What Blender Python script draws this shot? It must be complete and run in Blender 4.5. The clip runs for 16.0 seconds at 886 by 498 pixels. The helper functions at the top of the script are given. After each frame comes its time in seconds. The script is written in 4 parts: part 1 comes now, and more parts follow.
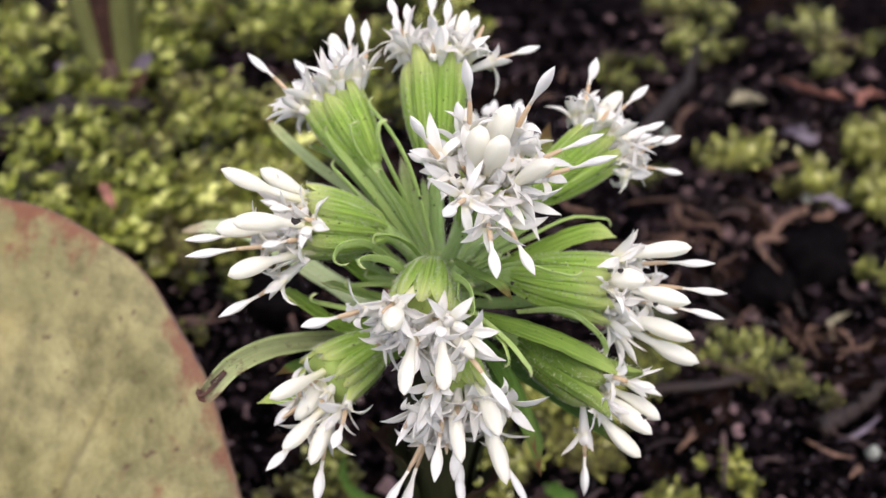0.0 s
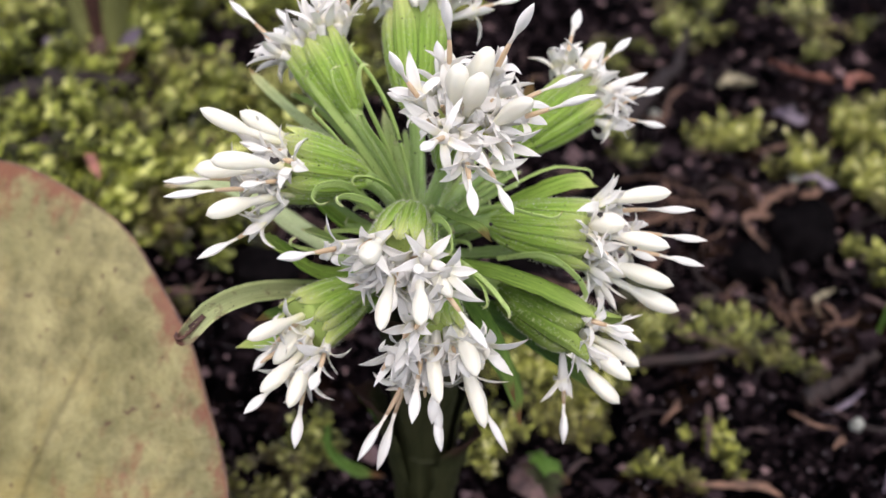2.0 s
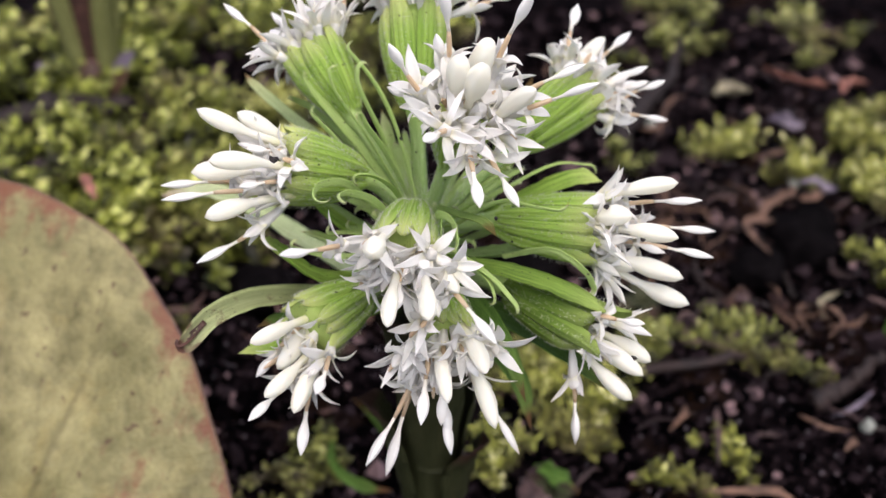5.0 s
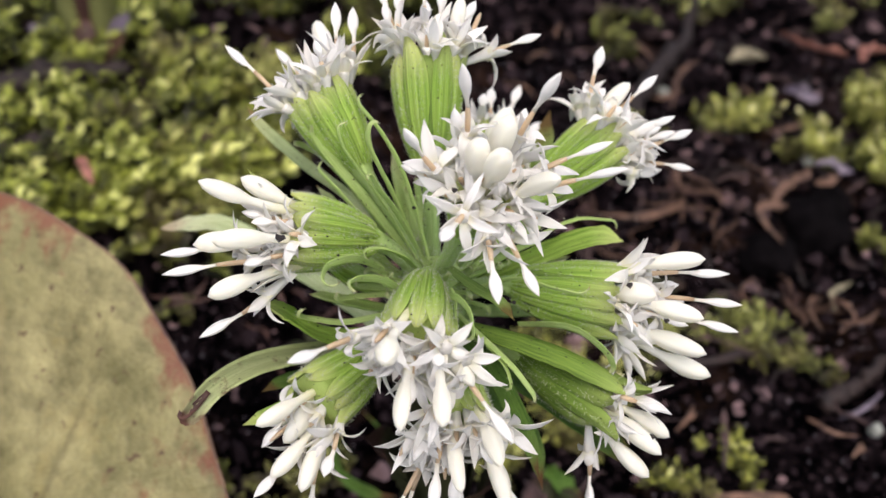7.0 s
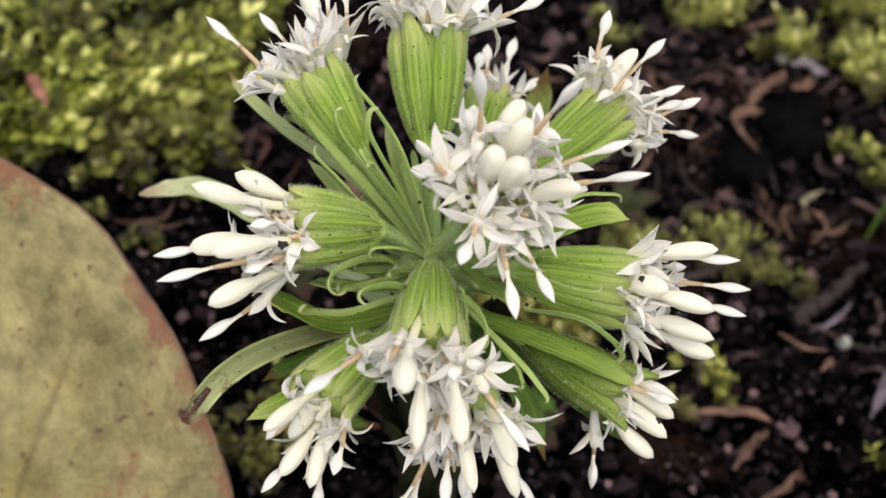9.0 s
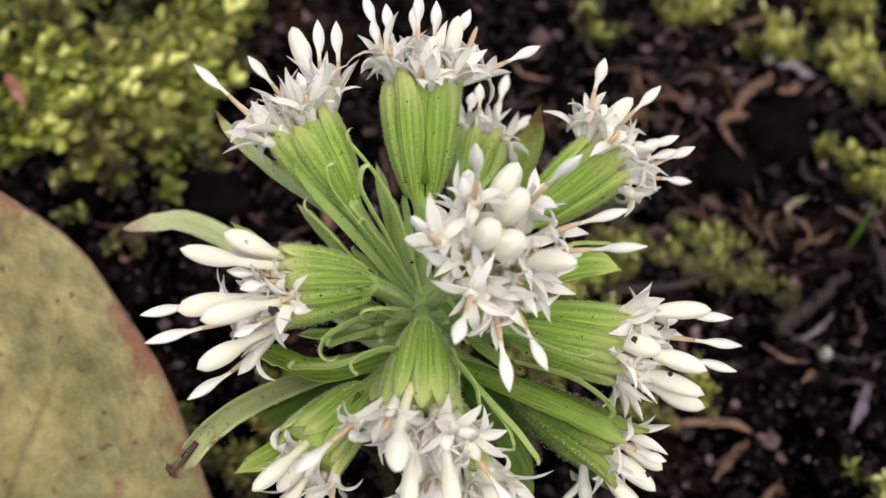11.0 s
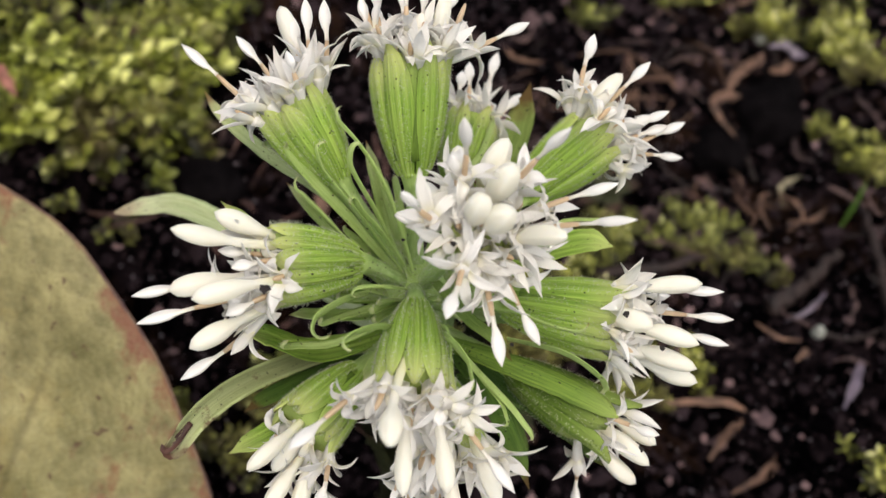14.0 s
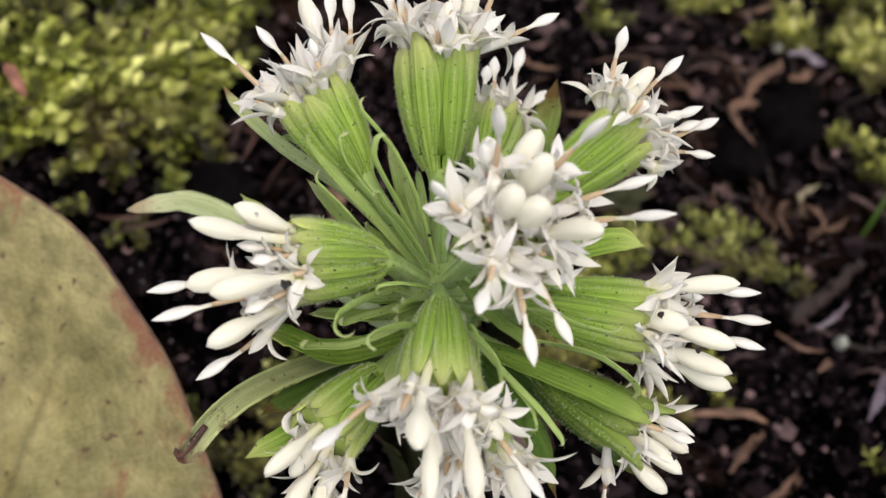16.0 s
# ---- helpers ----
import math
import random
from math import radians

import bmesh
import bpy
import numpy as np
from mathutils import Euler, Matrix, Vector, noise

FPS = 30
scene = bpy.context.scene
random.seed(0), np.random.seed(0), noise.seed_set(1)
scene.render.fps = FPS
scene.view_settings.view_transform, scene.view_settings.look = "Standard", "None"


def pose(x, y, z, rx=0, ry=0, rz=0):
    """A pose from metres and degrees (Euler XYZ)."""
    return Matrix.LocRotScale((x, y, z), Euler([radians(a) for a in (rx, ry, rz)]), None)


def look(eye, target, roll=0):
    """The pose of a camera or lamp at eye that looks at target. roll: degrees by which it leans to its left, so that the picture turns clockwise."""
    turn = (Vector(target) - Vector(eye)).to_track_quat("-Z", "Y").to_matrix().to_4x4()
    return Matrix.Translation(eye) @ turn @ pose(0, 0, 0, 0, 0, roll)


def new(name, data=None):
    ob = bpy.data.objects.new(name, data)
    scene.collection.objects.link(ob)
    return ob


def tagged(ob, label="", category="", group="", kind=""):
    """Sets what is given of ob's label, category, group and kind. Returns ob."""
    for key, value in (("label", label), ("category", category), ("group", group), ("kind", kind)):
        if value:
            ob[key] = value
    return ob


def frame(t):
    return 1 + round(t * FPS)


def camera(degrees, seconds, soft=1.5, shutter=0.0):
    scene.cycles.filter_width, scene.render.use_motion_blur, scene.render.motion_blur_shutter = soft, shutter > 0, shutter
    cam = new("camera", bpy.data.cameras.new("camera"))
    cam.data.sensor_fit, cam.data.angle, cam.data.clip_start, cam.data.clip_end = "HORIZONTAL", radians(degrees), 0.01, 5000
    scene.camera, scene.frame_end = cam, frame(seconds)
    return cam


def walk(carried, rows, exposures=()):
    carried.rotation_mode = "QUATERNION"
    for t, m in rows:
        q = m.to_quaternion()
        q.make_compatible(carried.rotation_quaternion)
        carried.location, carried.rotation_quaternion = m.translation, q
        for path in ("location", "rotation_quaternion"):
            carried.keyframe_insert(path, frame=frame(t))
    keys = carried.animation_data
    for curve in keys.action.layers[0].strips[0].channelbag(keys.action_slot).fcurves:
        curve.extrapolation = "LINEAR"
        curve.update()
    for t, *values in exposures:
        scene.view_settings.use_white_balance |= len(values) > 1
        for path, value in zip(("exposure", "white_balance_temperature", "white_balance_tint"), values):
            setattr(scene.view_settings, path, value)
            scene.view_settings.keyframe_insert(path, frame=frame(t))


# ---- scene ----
cam = camera(50.25, 16.0, soft=1.45)
cam.data.dof.use_dof = True
cam.data.dof.focus_distance = 0.0965
cam.data.dof.aperture_fstop = 27.0
# seconds, place in metres, turn in degrees
ROWS = [
    (0, 0.00015, -0.00133, 0.16050, 52.22, -0.18, 0.16),
    (0.5, 0.00005, -0.00174, 0.15980, 51.83, -0.42, -0.09),
    (1, 0.00112, -0.00233, 0.15928, 51.37, -0.39, 0.02),
    (1.5, 0.00051, -0.00400, 0.15769, 51.68, -0.86, -0.33),
    (2, 0.00173, -0.00491, 0.15555, 52.11, -0.73, 0.07),
    (2.5, 0.00287, -0.00615, 0.15457, 52.48, -0.04, 0.16),
    (3, 0.00256, -0.00566, 0.15352, 52.73, 0.14, 0.01),
    (3.5, 0.00215, -0.00504, 0.15353, 52.63, -0.03, 0.03),
    (4, 0.00071, -0.00543, 0.15152, 53.67, 0.13, -0.68),
    (6.5, 0.00111, -0.00020, 0.15806, 52.66, 0.54, -1.10),
    (7, -0.00051, 0.00924, 0.16190, 48.63, -0.23, -0.59),
    (7.5, -0.00308, 0.01679, 0.16319, 45.22, -0.46, -1.28),
    (8, -0.00571, 0.01982, 0.16578, 42.07, -1.12, -2.56),
    (10.5, -0.00632, 0.02771, 0.17243, 38.69, -2.43, -3.68),
    (11, -0.00706, 0.03041, 0.17414, 37.80, -3.11, -3.69),
    (11.5, -0.00650, 0.03033, 0.17431, 37.79, -2.63, -4.17),
    (12, -0.00651, 0.03106, 0.17497, 37.25, -2.96, -3.94),
    (12.5, -0.00633, 0.03114, 0.17511, 37.17, -3.01, -3.91),
    (13, -0.00644, 0.03094, 0.17450, 37.26, -3.04, -4.13),
    (13.5, -0.00688, 0.03028, 0.17397, 37.23, -3.13, -4.40),
    (14, -0.00670, 0.02943, 0.17345, 37.18, -2.89, -4.46),
    (14.5, -0.00705, 0.02919, 0.17160, 37.47, -2.77, -4.79),
    (15, -0.00760, 0.02999, 0.17107, 37.37, -2.97, -4.46),
    (15.5, -0.00783, 0.03004, 0.17009, 37.81, -2.73, -4.31),
    (16, -0.00856, 0.03043, 0.16933, 38.04, -2.87, -3.99),
]
walk(cam, [(t, pose(x, y, z, rx, ry, rz)) for t, x, y, z, rx, ry, rz in ROWS], [(0.0, 0.27, 6050.0, 14.0), (6.5, 0.25, 6050.0, 14.0), (8.0, 0.1, 6500.0, 8.0), (16.0, 0.04, 6450.0, 8.0)])

# ---- sky and sun: a bright overcast day ----
world = bpy.data.worlds.new("sky")
scene.world = world
world.use_nodes = True
wn = world.node_tree.nodes
sky = wn.new("ShaderNodeTexSky")
sky.sky_type = "NISHITA"
sky.sun_disc = False
sky.sun_elevation, sky.sun_rotation = radians(72), radians(170)
sky.dust_density, sky.ozone_density = 8.0, 0.3
world.node_tree.links.new(sky.outputs[0], wn["Background"].inputs[0])
wn["Background"].inputs[1].default_value = 0.15
sun = new("sun", bpy.data.lights.new("sun", "SUN"))
sun.data.energy, sun.data.angle, sun.data.color = 1.95, radians(140), (1.0, 0.96, 0.9)
sun.matrix_world = look((0.1, -0.15, 0.5), (0, 0.09, 0.1))


# ---- materials ----
def shader(name, rough=0.5, spec=0.4):
    m = bpy.data.materials.new(name)
    m.use_nodes = True
    b = m.node_tree.nodes["Principled BSDF"]
    b.inputs["Roughness"].default_value = rough
    b.inputs["Specular IOR Level"].default_value = spec
    return m, m.node_tree, b


def node(tree, kind, **values):
    n = tree.nodes.new("ShaderNode" + kind)
    for key, value in values.items():
        n.inputs[key.replace("_", " ")].default_value = value
    return n


def ramp(tree, source, stops):
    r = tree.nodes.new("ShaderNodeValToRGB")
    while len(r.color_ramp.elements) < len(stops):
        r.color_ramp.elements.new(0.5)
    for e, (at, c) in zip(r.color_ramp.elements, stops):
        e.position, e.color = at, (*c, 1)
    tree.links.new(source, r.inputs[0])
    return r.outputs[0]


def mixed(tree, factor, a, b, mode="MIX"):
    m = tree.nodes.new("ShaderNodeMix")
    m.data_type, m.blend_type = "RGBA", mode
    for value, socket in ((factor, m.inputs[0]), (a, m.inputs[6]), (b, m.inputs[7])):
        if isinstance(value, (float, int)):
            socket.default_value = value
        elif isinstance(value, tuple):
            socket.default_value = (*value, 1)
        else:
            tree.links.new(value, socket)
    return m.outputs[2]


def noise_at(tree, scale, stretch=(1, 1, 1), source="Object", detail=3.0, rough=0.6):
    c = tree.nodes.new("ShaderNodeTexCoord")
    p = node(tree, "Mapping")
    p.inputs["Scale"].default_value = stretch
    n = node(tree, "TexNoise", Scale=scale, Detail=detail, Roughness=rough)
    tree.links.new(c.outputs[source], p.inputs[0])
    tree.links.new(p.outputs[0], n.inputs["Vector"])
    return n.outputs["Fac"]


def uv_part(tree, axis):
    c = tree.nodes.new("ShaderNodeTexCoord")
    s = tree.nodes.new("ShaderNodeSeparateXYZ")
    tree.links.new(c.outputs["UV"], s.inputs[0])
    return s.outputs[axis]


def maths(tree, op, a, b=0.0):
    m = tree.nodes.new("ShaderNodeMath")
    m.operation = op
    for value, socket in ((a, m.inputs[0]), (b, m.inputs[1])):
        if isinstance(value, (float, int)):
            socket.default_value = value
        else:
            tree.links.new(value, socket)
    return m.outputs[0]


def relief(tree, b, height, strength=0.4, distance=0.0002):
    bump = node(tree, "Bump", Strength=strength, Distance=distance)
    tree.links.new(height, bump.inputs["Height"])
    tree.links.new(bump.outputs[0], b.inputs["Normal"])
    return bump.outputs[0]


def thin(m, tree, b, color, share):
    """Lets a share of the light through, as petals and leaves do."""
    t = tree.nodes.new("ShaderNodeBsdfTranslucent")
    if isinstance(color, tuple):
        t.inputs[0].default_value = (*color, 1)
    else:
        tree.links.new(color, t.inputs[0])
    mix = tree.nodes.new("ShaderNodeMixShader")
    mix.inputs[0].default_value = share
    out = tree.nodes["Material Output"]
    tree.links.new(b.outputs[0], mix.inputs[1])
    tree.links.new(t.outputs[0], mix.inputs[2])
    tree.links.new(mix.outputs[0], out.inputs[0])


def random_of(tree, what="Object"):
    if what == "Object":
        return tree.nodes.new("ShaderNodeObjectInfo").outputs["Random"]
    return tree.nodes.new("ShaderNodeNewGeometry").outputs["Random Per Island"]


def petal_material(name, low, high, share=0.25, streak=0.12, worn=0.5, deep=0.5):
    m, tree, b = shader(name, 0.5, 0.3)
    grain = noise_at(tree, 5.0, (1.0, 9.0, 1.0), "UV")
    c = ramp(tree, uv_part(tree, 0), [(0.0, low), (0.45, high), (1.0, high)])
    c = mixed(tree, maths(tree, "MULTIPLY", grain, streak), c, tuple(0.75 * v for v in low))
    # here and there a tip that has begun to wither
    old = ramp(tree, random_of(tree), [(0.74, (0, 0, 0)), (0.86, (worn, worn, worn))])
    end = ramp(tree, maths(tree, "ADD", uv_part(tree, 0), maths(tree, "MULTIPLY", maths(tree, "SUBTRACT", grain, 0.5), 0.5)), [(0.62, (0, 0, 0)), (0.95, (1, 1, 1))])
    c = mixed(tree, maths(tree, "MULTIPLY", old, end), c, (0.42, 0.25, 0.13))
    c = mixed(tree, maths(tree, "MULTIPLY", random_of(tree, "Island"), 0.4), c, (0.975, 0.955, 0.84))
    tree.links.new(c, b.inputs["Base Color"])
    relief(tree, b, grain, 0.6, 0.0002)
    b.inputs["Subsurface Weight"].default_value = deep
    b.inputs["Subsurface Radius"].default_value = (1.0, 0.9, 0.75)
    b.inputs["Subsurface Scale"].default_value = 0.0012
    thin(m, tree, b, c, share)
    return m


def green_material(name, dark, light, tip, brown=0.0, share=0.2, ribs=10.0, browned=(0.16, 0.075, 0.03), furrow=0.0, margin=0.0):
    """Green tissue, ribbed lengthwise, paler towards its tip, with a withered end where brown > 0."""
    m, tree, b = shader(name, 0.58, 0.28)
    streaks = noise_at(tree, 1.0, (2.0, ribs * 2.2, 1.0), "UV", 5.0, 0.7)
    blotch = noise_at(tree, 260.0, detail=4.0)
    c = mixed(tree, ramp(tree, streaks, [(0.38, (0, 0, 0)), (0.6, (1, 1, 1))]), dark, light)
    c = mixed(tree, ramp(tree, blotch, [(0.45, (0, 0, 0)), (0.8, (0.55, 0.55, 0.55))]), c, light)
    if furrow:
        # darker furrow pigment, which also paints the shade of the grooves
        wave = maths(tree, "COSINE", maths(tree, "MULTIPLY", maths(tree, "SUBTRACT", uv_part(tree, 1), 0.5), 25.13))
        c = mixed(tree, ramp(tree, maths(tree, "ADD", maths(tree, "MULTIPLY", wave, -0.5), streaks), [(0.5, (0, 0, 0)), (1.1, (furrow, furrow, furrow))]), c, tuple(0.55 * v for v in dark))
    u = uv_part(tree, 0)
    c = mixed(tree, ramp(tree, u, [(0.62, (0, 0, 0)), (1.0, (0.9, 0.9, 0.9))]), c, tip)
    wander = maths(tree, "ADD", u, maths(tree, "MULTIPLY", maths(tree, "SUBTRACT", blotch, 0.5), 0.35))
    if margin:
        edge = maths(tree, "ABSOLUTE", maths(tree, "SUBTRACT", uv_part(tree, 1), 0.5))
        # pale margins kept; middle darkened in colour as the shade inside the trough
        c = mixed(tree, ramp(tree, edge, [(0.30, (margin, margin, margin)), (0.42, (0, 0, 0))]), c, tuple(0.42 * v for v in light))
        stain = noise_at(tree, 420.0, detail=5.0, rough=0.7)
        c = mixed(tree, ramp(tree, maths(tree, "ADD", stain, maths(tree, "MULTIPLY", u, 0.3)), [(0.72, (0, 0, 0)), (0.84, (0.85, 0.85, 0.85))]), c, browned)
    if brown:
        c = mixed(tree, ramp(tree, wander, [(1.0 - brown, (0, 0, 0)), (1.04 - brown * 0.7, (1, 1, 1))]), c, browned)
    c = mixed(tree, maths(tree, "MULTIPLY", random_of(tree), 0.3), c, dark)
    specks = noise_at(tree, 2600.0, detail=1.0)
    c = mixed(tree, ramp(tree, specks, [(0.71, (0, 0, 0)), (0.74, (0.9, 0.9, 0.9))]), c, (0.015, 0.012, 0.01))
    tree.links.new(c, b.inputs["Base Color"])
    relief(tree, b, streaks, 0.75, 0.0005)
    thin(m, tree, b, c, share)
    return m


# cream petal base, strengthened to stand for light scattered between petals
PETAL = petal_material("petal_white", (0.98, 0.95, 0.70), (0.99, 0.982, 0.972), 0.42, 0.04, 0.2, 0.0)
BUD = petal_material("bud_cream", (0.84, 0.84, 0.36), (0.955, 0.935, 0.84), 0.3, 0.12, 0.05, 0.3)
STYLE = petal_material("style_white", (0.95, 0.90, 0.80), (0.975, 0.972, 0.98), 0.3, 0.06, 0.2, 0.0)
ANTHER = petal_material("anther_tan", (0.90, 0.78, 0.58), (0.74, 0.52, 0.32), 0.3, 0.3)
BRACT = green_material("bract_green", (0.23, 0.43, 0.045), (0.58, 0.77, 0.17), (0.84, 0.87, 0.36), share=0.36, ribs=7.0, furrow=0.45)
# darker copy of the bract green, with shade put into its colour
BRACT_SHADED = green_material("shaded_bract_green", (0.07, 0.135, 0.015), (0.20, 0.31, 0.045), (0.42, 0.53, 0.14), share=0.15, ribs=6.0)
STALK = green_material("stalk_green", (0.30, 0.48, 0.13), (0.60, 0.75, 0.33), (0.45, 0.62, 0.18), share=0.3, ribs=12.0)
BLADE = green_material("blade_green", (0.13, 0.24, 0.035), (0.36, 0.46, 0.13), (0.38, 0.44, 0.14), 0.26, 0.25, 6.0)
CURL = green_material("curl_green", (0.42, 0.60, 0.15), (0.66, 0.81, 0.34), (0.85, 0.84, 0.52), 0.07, 0.35, 5.0, (0.34, 0.16, 0.06))
# leaf green darkened for low leaves: their shade is in the colour
SHADY = green_material("shaded_leaf_green", (0.045, 0.11, 0.015), (0.14, 0.25, 0.04), (0.20, 0.27, 0.06), 0.2, 0.2, 7.0)

PALE = green_material("pale_leaf", (0.36, 0.46, 0.20), (0.64, 0.71, 0.42), (0.70, 0.70, 0.48), 0.12, 0.25, 6.0, (0.50, 0.40, 0.28))
TIRED = green_material("tired_leaf", (0.40, 0.52, 0.20), (0.66, 0.74, 0.40), (0.60, 0.54, 0.28), 0.2, 0.25, 6.0, (0.34, 0.19, 0.09))
WITHERED = green_material("withering_leaf", (0.30, 0.37, 0.13), (0.58, 0.64, 0.33), (0.46, 0.46, 0.28), 0.3, 0.12, 5.0, (0.10, 0.038, 0.03), margin=0.6)
OLIVE = green_material("olive_stalk", (0.10, 0.105, 0.03), (0.25, 0.26, 0.095), (0.30, 0.33, 0.15), 0.0, 0.1, 6.0)
# near black on stem and scales: the shade under the heads put in colour
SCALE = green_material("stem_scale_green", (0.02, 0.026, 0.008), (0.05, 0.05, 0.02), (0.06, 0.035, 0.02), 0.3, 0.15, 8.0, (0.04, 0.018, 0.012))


def plain(name, a, b_, rough, scale, bump=0.5, distance=0.0005, spec=0.3, share=0.0, islands=False, objects=False):
    m, tree, b = shader(name, rough, spec)
    n = noise_at(tree, scale, detail=5.0)
    c = mixed(tree, ramp(tree, n, [(0.3, (0, 0, 0)), (0.7, (1, 1, 1))]), a, b_)
    if islands or objects:
        c = mixed(tree, maths(tree, "MULTIPLY", random_of(tree, "Island" if islands else "Object"), 0.6), c, a)
    tree.links.new(c, b.inputs["Base Color"])
    relief(tree, b, n, bump, distance)
    if share:
        thin(m, tree, b, c, share)
    return m


FUZZ = plain("fuzz", (0.62, 0.66, 0.48), (0.75, 0.77, 0.64), 0.6, 400.0, 0.0, share=0.4)
SPECK = plain("soil_speck", (0.012, 0.010, 0.010), (0.03, 0.024, 0.022), 0.7, 900.0)


def soil_material():
    m, tree, b = shader("soil", 0.62, 0.006)
    big = noise_at(tree, 28.0, detail=6.0)
    mid = noise_at(tree, 130.0, detail=4.0, rough=0.65)
    fine = noise_at(tree, 520.0, detail=5.0, rough=0.7)
    # shade of hollows and highlights on grains, painted along the bump's own noises
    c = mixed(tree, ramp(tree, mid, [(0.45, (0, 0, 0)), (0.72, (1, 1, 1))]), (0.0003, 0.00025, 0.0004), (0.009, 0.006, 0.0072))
    c = mixed(tree, ramp(tree, fine, [(0.57, (0, 0, 0)), (0.72, (0.8, 0.8, 0.8))]), c, (0.08, 0.054, 0.06))
    c = mixed(tree, ramp(tree, big, [(0.54, (0, 0, 0)), (0.72, (0.5, 0.5, 0.5))]), c, (0.05, 0.026, 0.015))
    tree.links.new(c, b.inputs["Base Color"])
    relief(tree, b, maths(tree, "ADD", fine, mid), 0.9, 0.002)
    wet = ramp(tree, big, [(0.3, (0.4, 0.4, 0.4)), (0.6, (0.85, 0.85, 0.85))])
    tree.links.new(wet, b.inputs["Roughness"])
    return m


def moss_material(name, dark, light, pale, share=0.25):
    m, tree, b = shader(name, 0.5, 0.35 if share else 0.004)
    r = random_of(tree, "Island")
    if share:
        # young tips are pale; near-black lower leaves also paint the shade between shoots
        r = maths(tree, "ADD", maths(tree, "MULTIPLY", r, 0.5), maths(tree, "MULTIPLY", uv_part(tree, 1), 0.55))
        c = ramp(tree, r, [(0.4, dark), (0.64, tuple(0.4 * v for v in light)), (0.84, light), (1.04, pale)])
    else:
        c = ramp(tree, r, [(0.0, dark), (0.5, dark), (0.7, light), (0.9, light), (1.0, pale)])
    patch = noise_at(tree, 55.0, detail=2.0)
    if share:
        tan = noise_at(tree, 38.0, detail=3.0)
        c = mixed(tree, ramp(tree, tan, [(0.5, (0, 0, 0)), (0.66, (0.6, 0.6, 0.6))]), c, mixed(tree, 0.5, c, (0.34, 0.25, 0.12)))
    c = mixed(tree, ramp(tree, patch, [(0.48, (0, 0, 0)), (0.72, (0.55, 0.55, 0.55))]), c, dark)
    tree.links.new(c, b.inputs["Base Color"])
    if share:
        thin(m, tree, b, c, share)
    return m


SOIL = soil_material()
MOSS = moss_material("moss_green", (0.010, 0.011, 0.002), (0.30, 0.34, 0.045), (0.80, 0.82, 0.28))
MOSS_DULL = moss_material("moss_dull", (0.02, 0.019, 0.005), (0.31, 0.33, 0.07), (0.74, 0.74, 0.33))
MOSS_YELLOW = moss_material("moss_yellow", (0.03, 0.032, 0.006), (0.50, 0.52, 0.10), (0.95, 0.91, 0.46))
BARK = plain("twig_bark", (0.008, 0.005, 0.005), (0.03, 0.017, 0.014), 0.7, 300.0, 0.9, 0.0006, objects=True)
LITTER = plain("dead_leaf", (0.018, 0.011, 0.012), (0.15, 0.09, 0.082), 0.6, 300.0, 0.7, 0.0005, share=0.1, objects=True)
TAN = plain("tan_dead_leaf", (0.025, 0.015, 0.011), (0.22, 0.125, 0.085), 0.6, 220.0, 0.7, 0.0005, share=0.1)
BROWN = plain("brown_dead_stalk", (0.03, 0.016, 0.011), (0.20, 0.11, 0.07), 0.55, 260.0, 0.6, 0.0005, share=0.15, objects=True)
MAUVE = plain("mauve_dead_leaf", (0.04, 0.03, 0.042), (0.20, 0.16, 0.21), 0.4, 240.0, 0.5, spec=0.5, share=0.1)
BEIGE = plain("beige_dead_leaf", (0.10, 0.09, 0.055), (0.34, 0.30, 0.20), 0.55, 240.0, 0.5, share=0.15)
ROSY = plain("rosy_scale", (0.10, 0.04, 0.03), (0.34, 0.15, 0.11), 0.5, 260.0, 0.5)
RUSSET = plain("russet_scale", (0.02, 0.009, 0.007), (0.09, 0.042, 0.032), 0.55, 300.0, 0.5)
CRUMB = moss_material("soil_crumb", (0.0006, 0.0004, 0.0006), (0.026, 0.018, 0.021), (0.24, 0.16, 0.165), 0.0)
# colour near black so clods also carry the shade of voids among litter
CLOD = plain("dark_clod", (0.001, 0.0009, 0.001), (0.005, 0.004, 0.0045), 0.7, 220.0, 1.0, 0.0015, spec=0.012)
# pale grain colour that stands in for glints on wet soil
GLINT = plain("grit", (0.04, 0.033, 0.04), (0.20, 0.16, 0.18), 0.3, 500.0, spec=0.6, islands=True)
PEBBLE = plain("pale_pebble", (0.16, 0.17, 0.14), (0.34, 0.35, 0.32), 0.3, 300.0, 0.3)


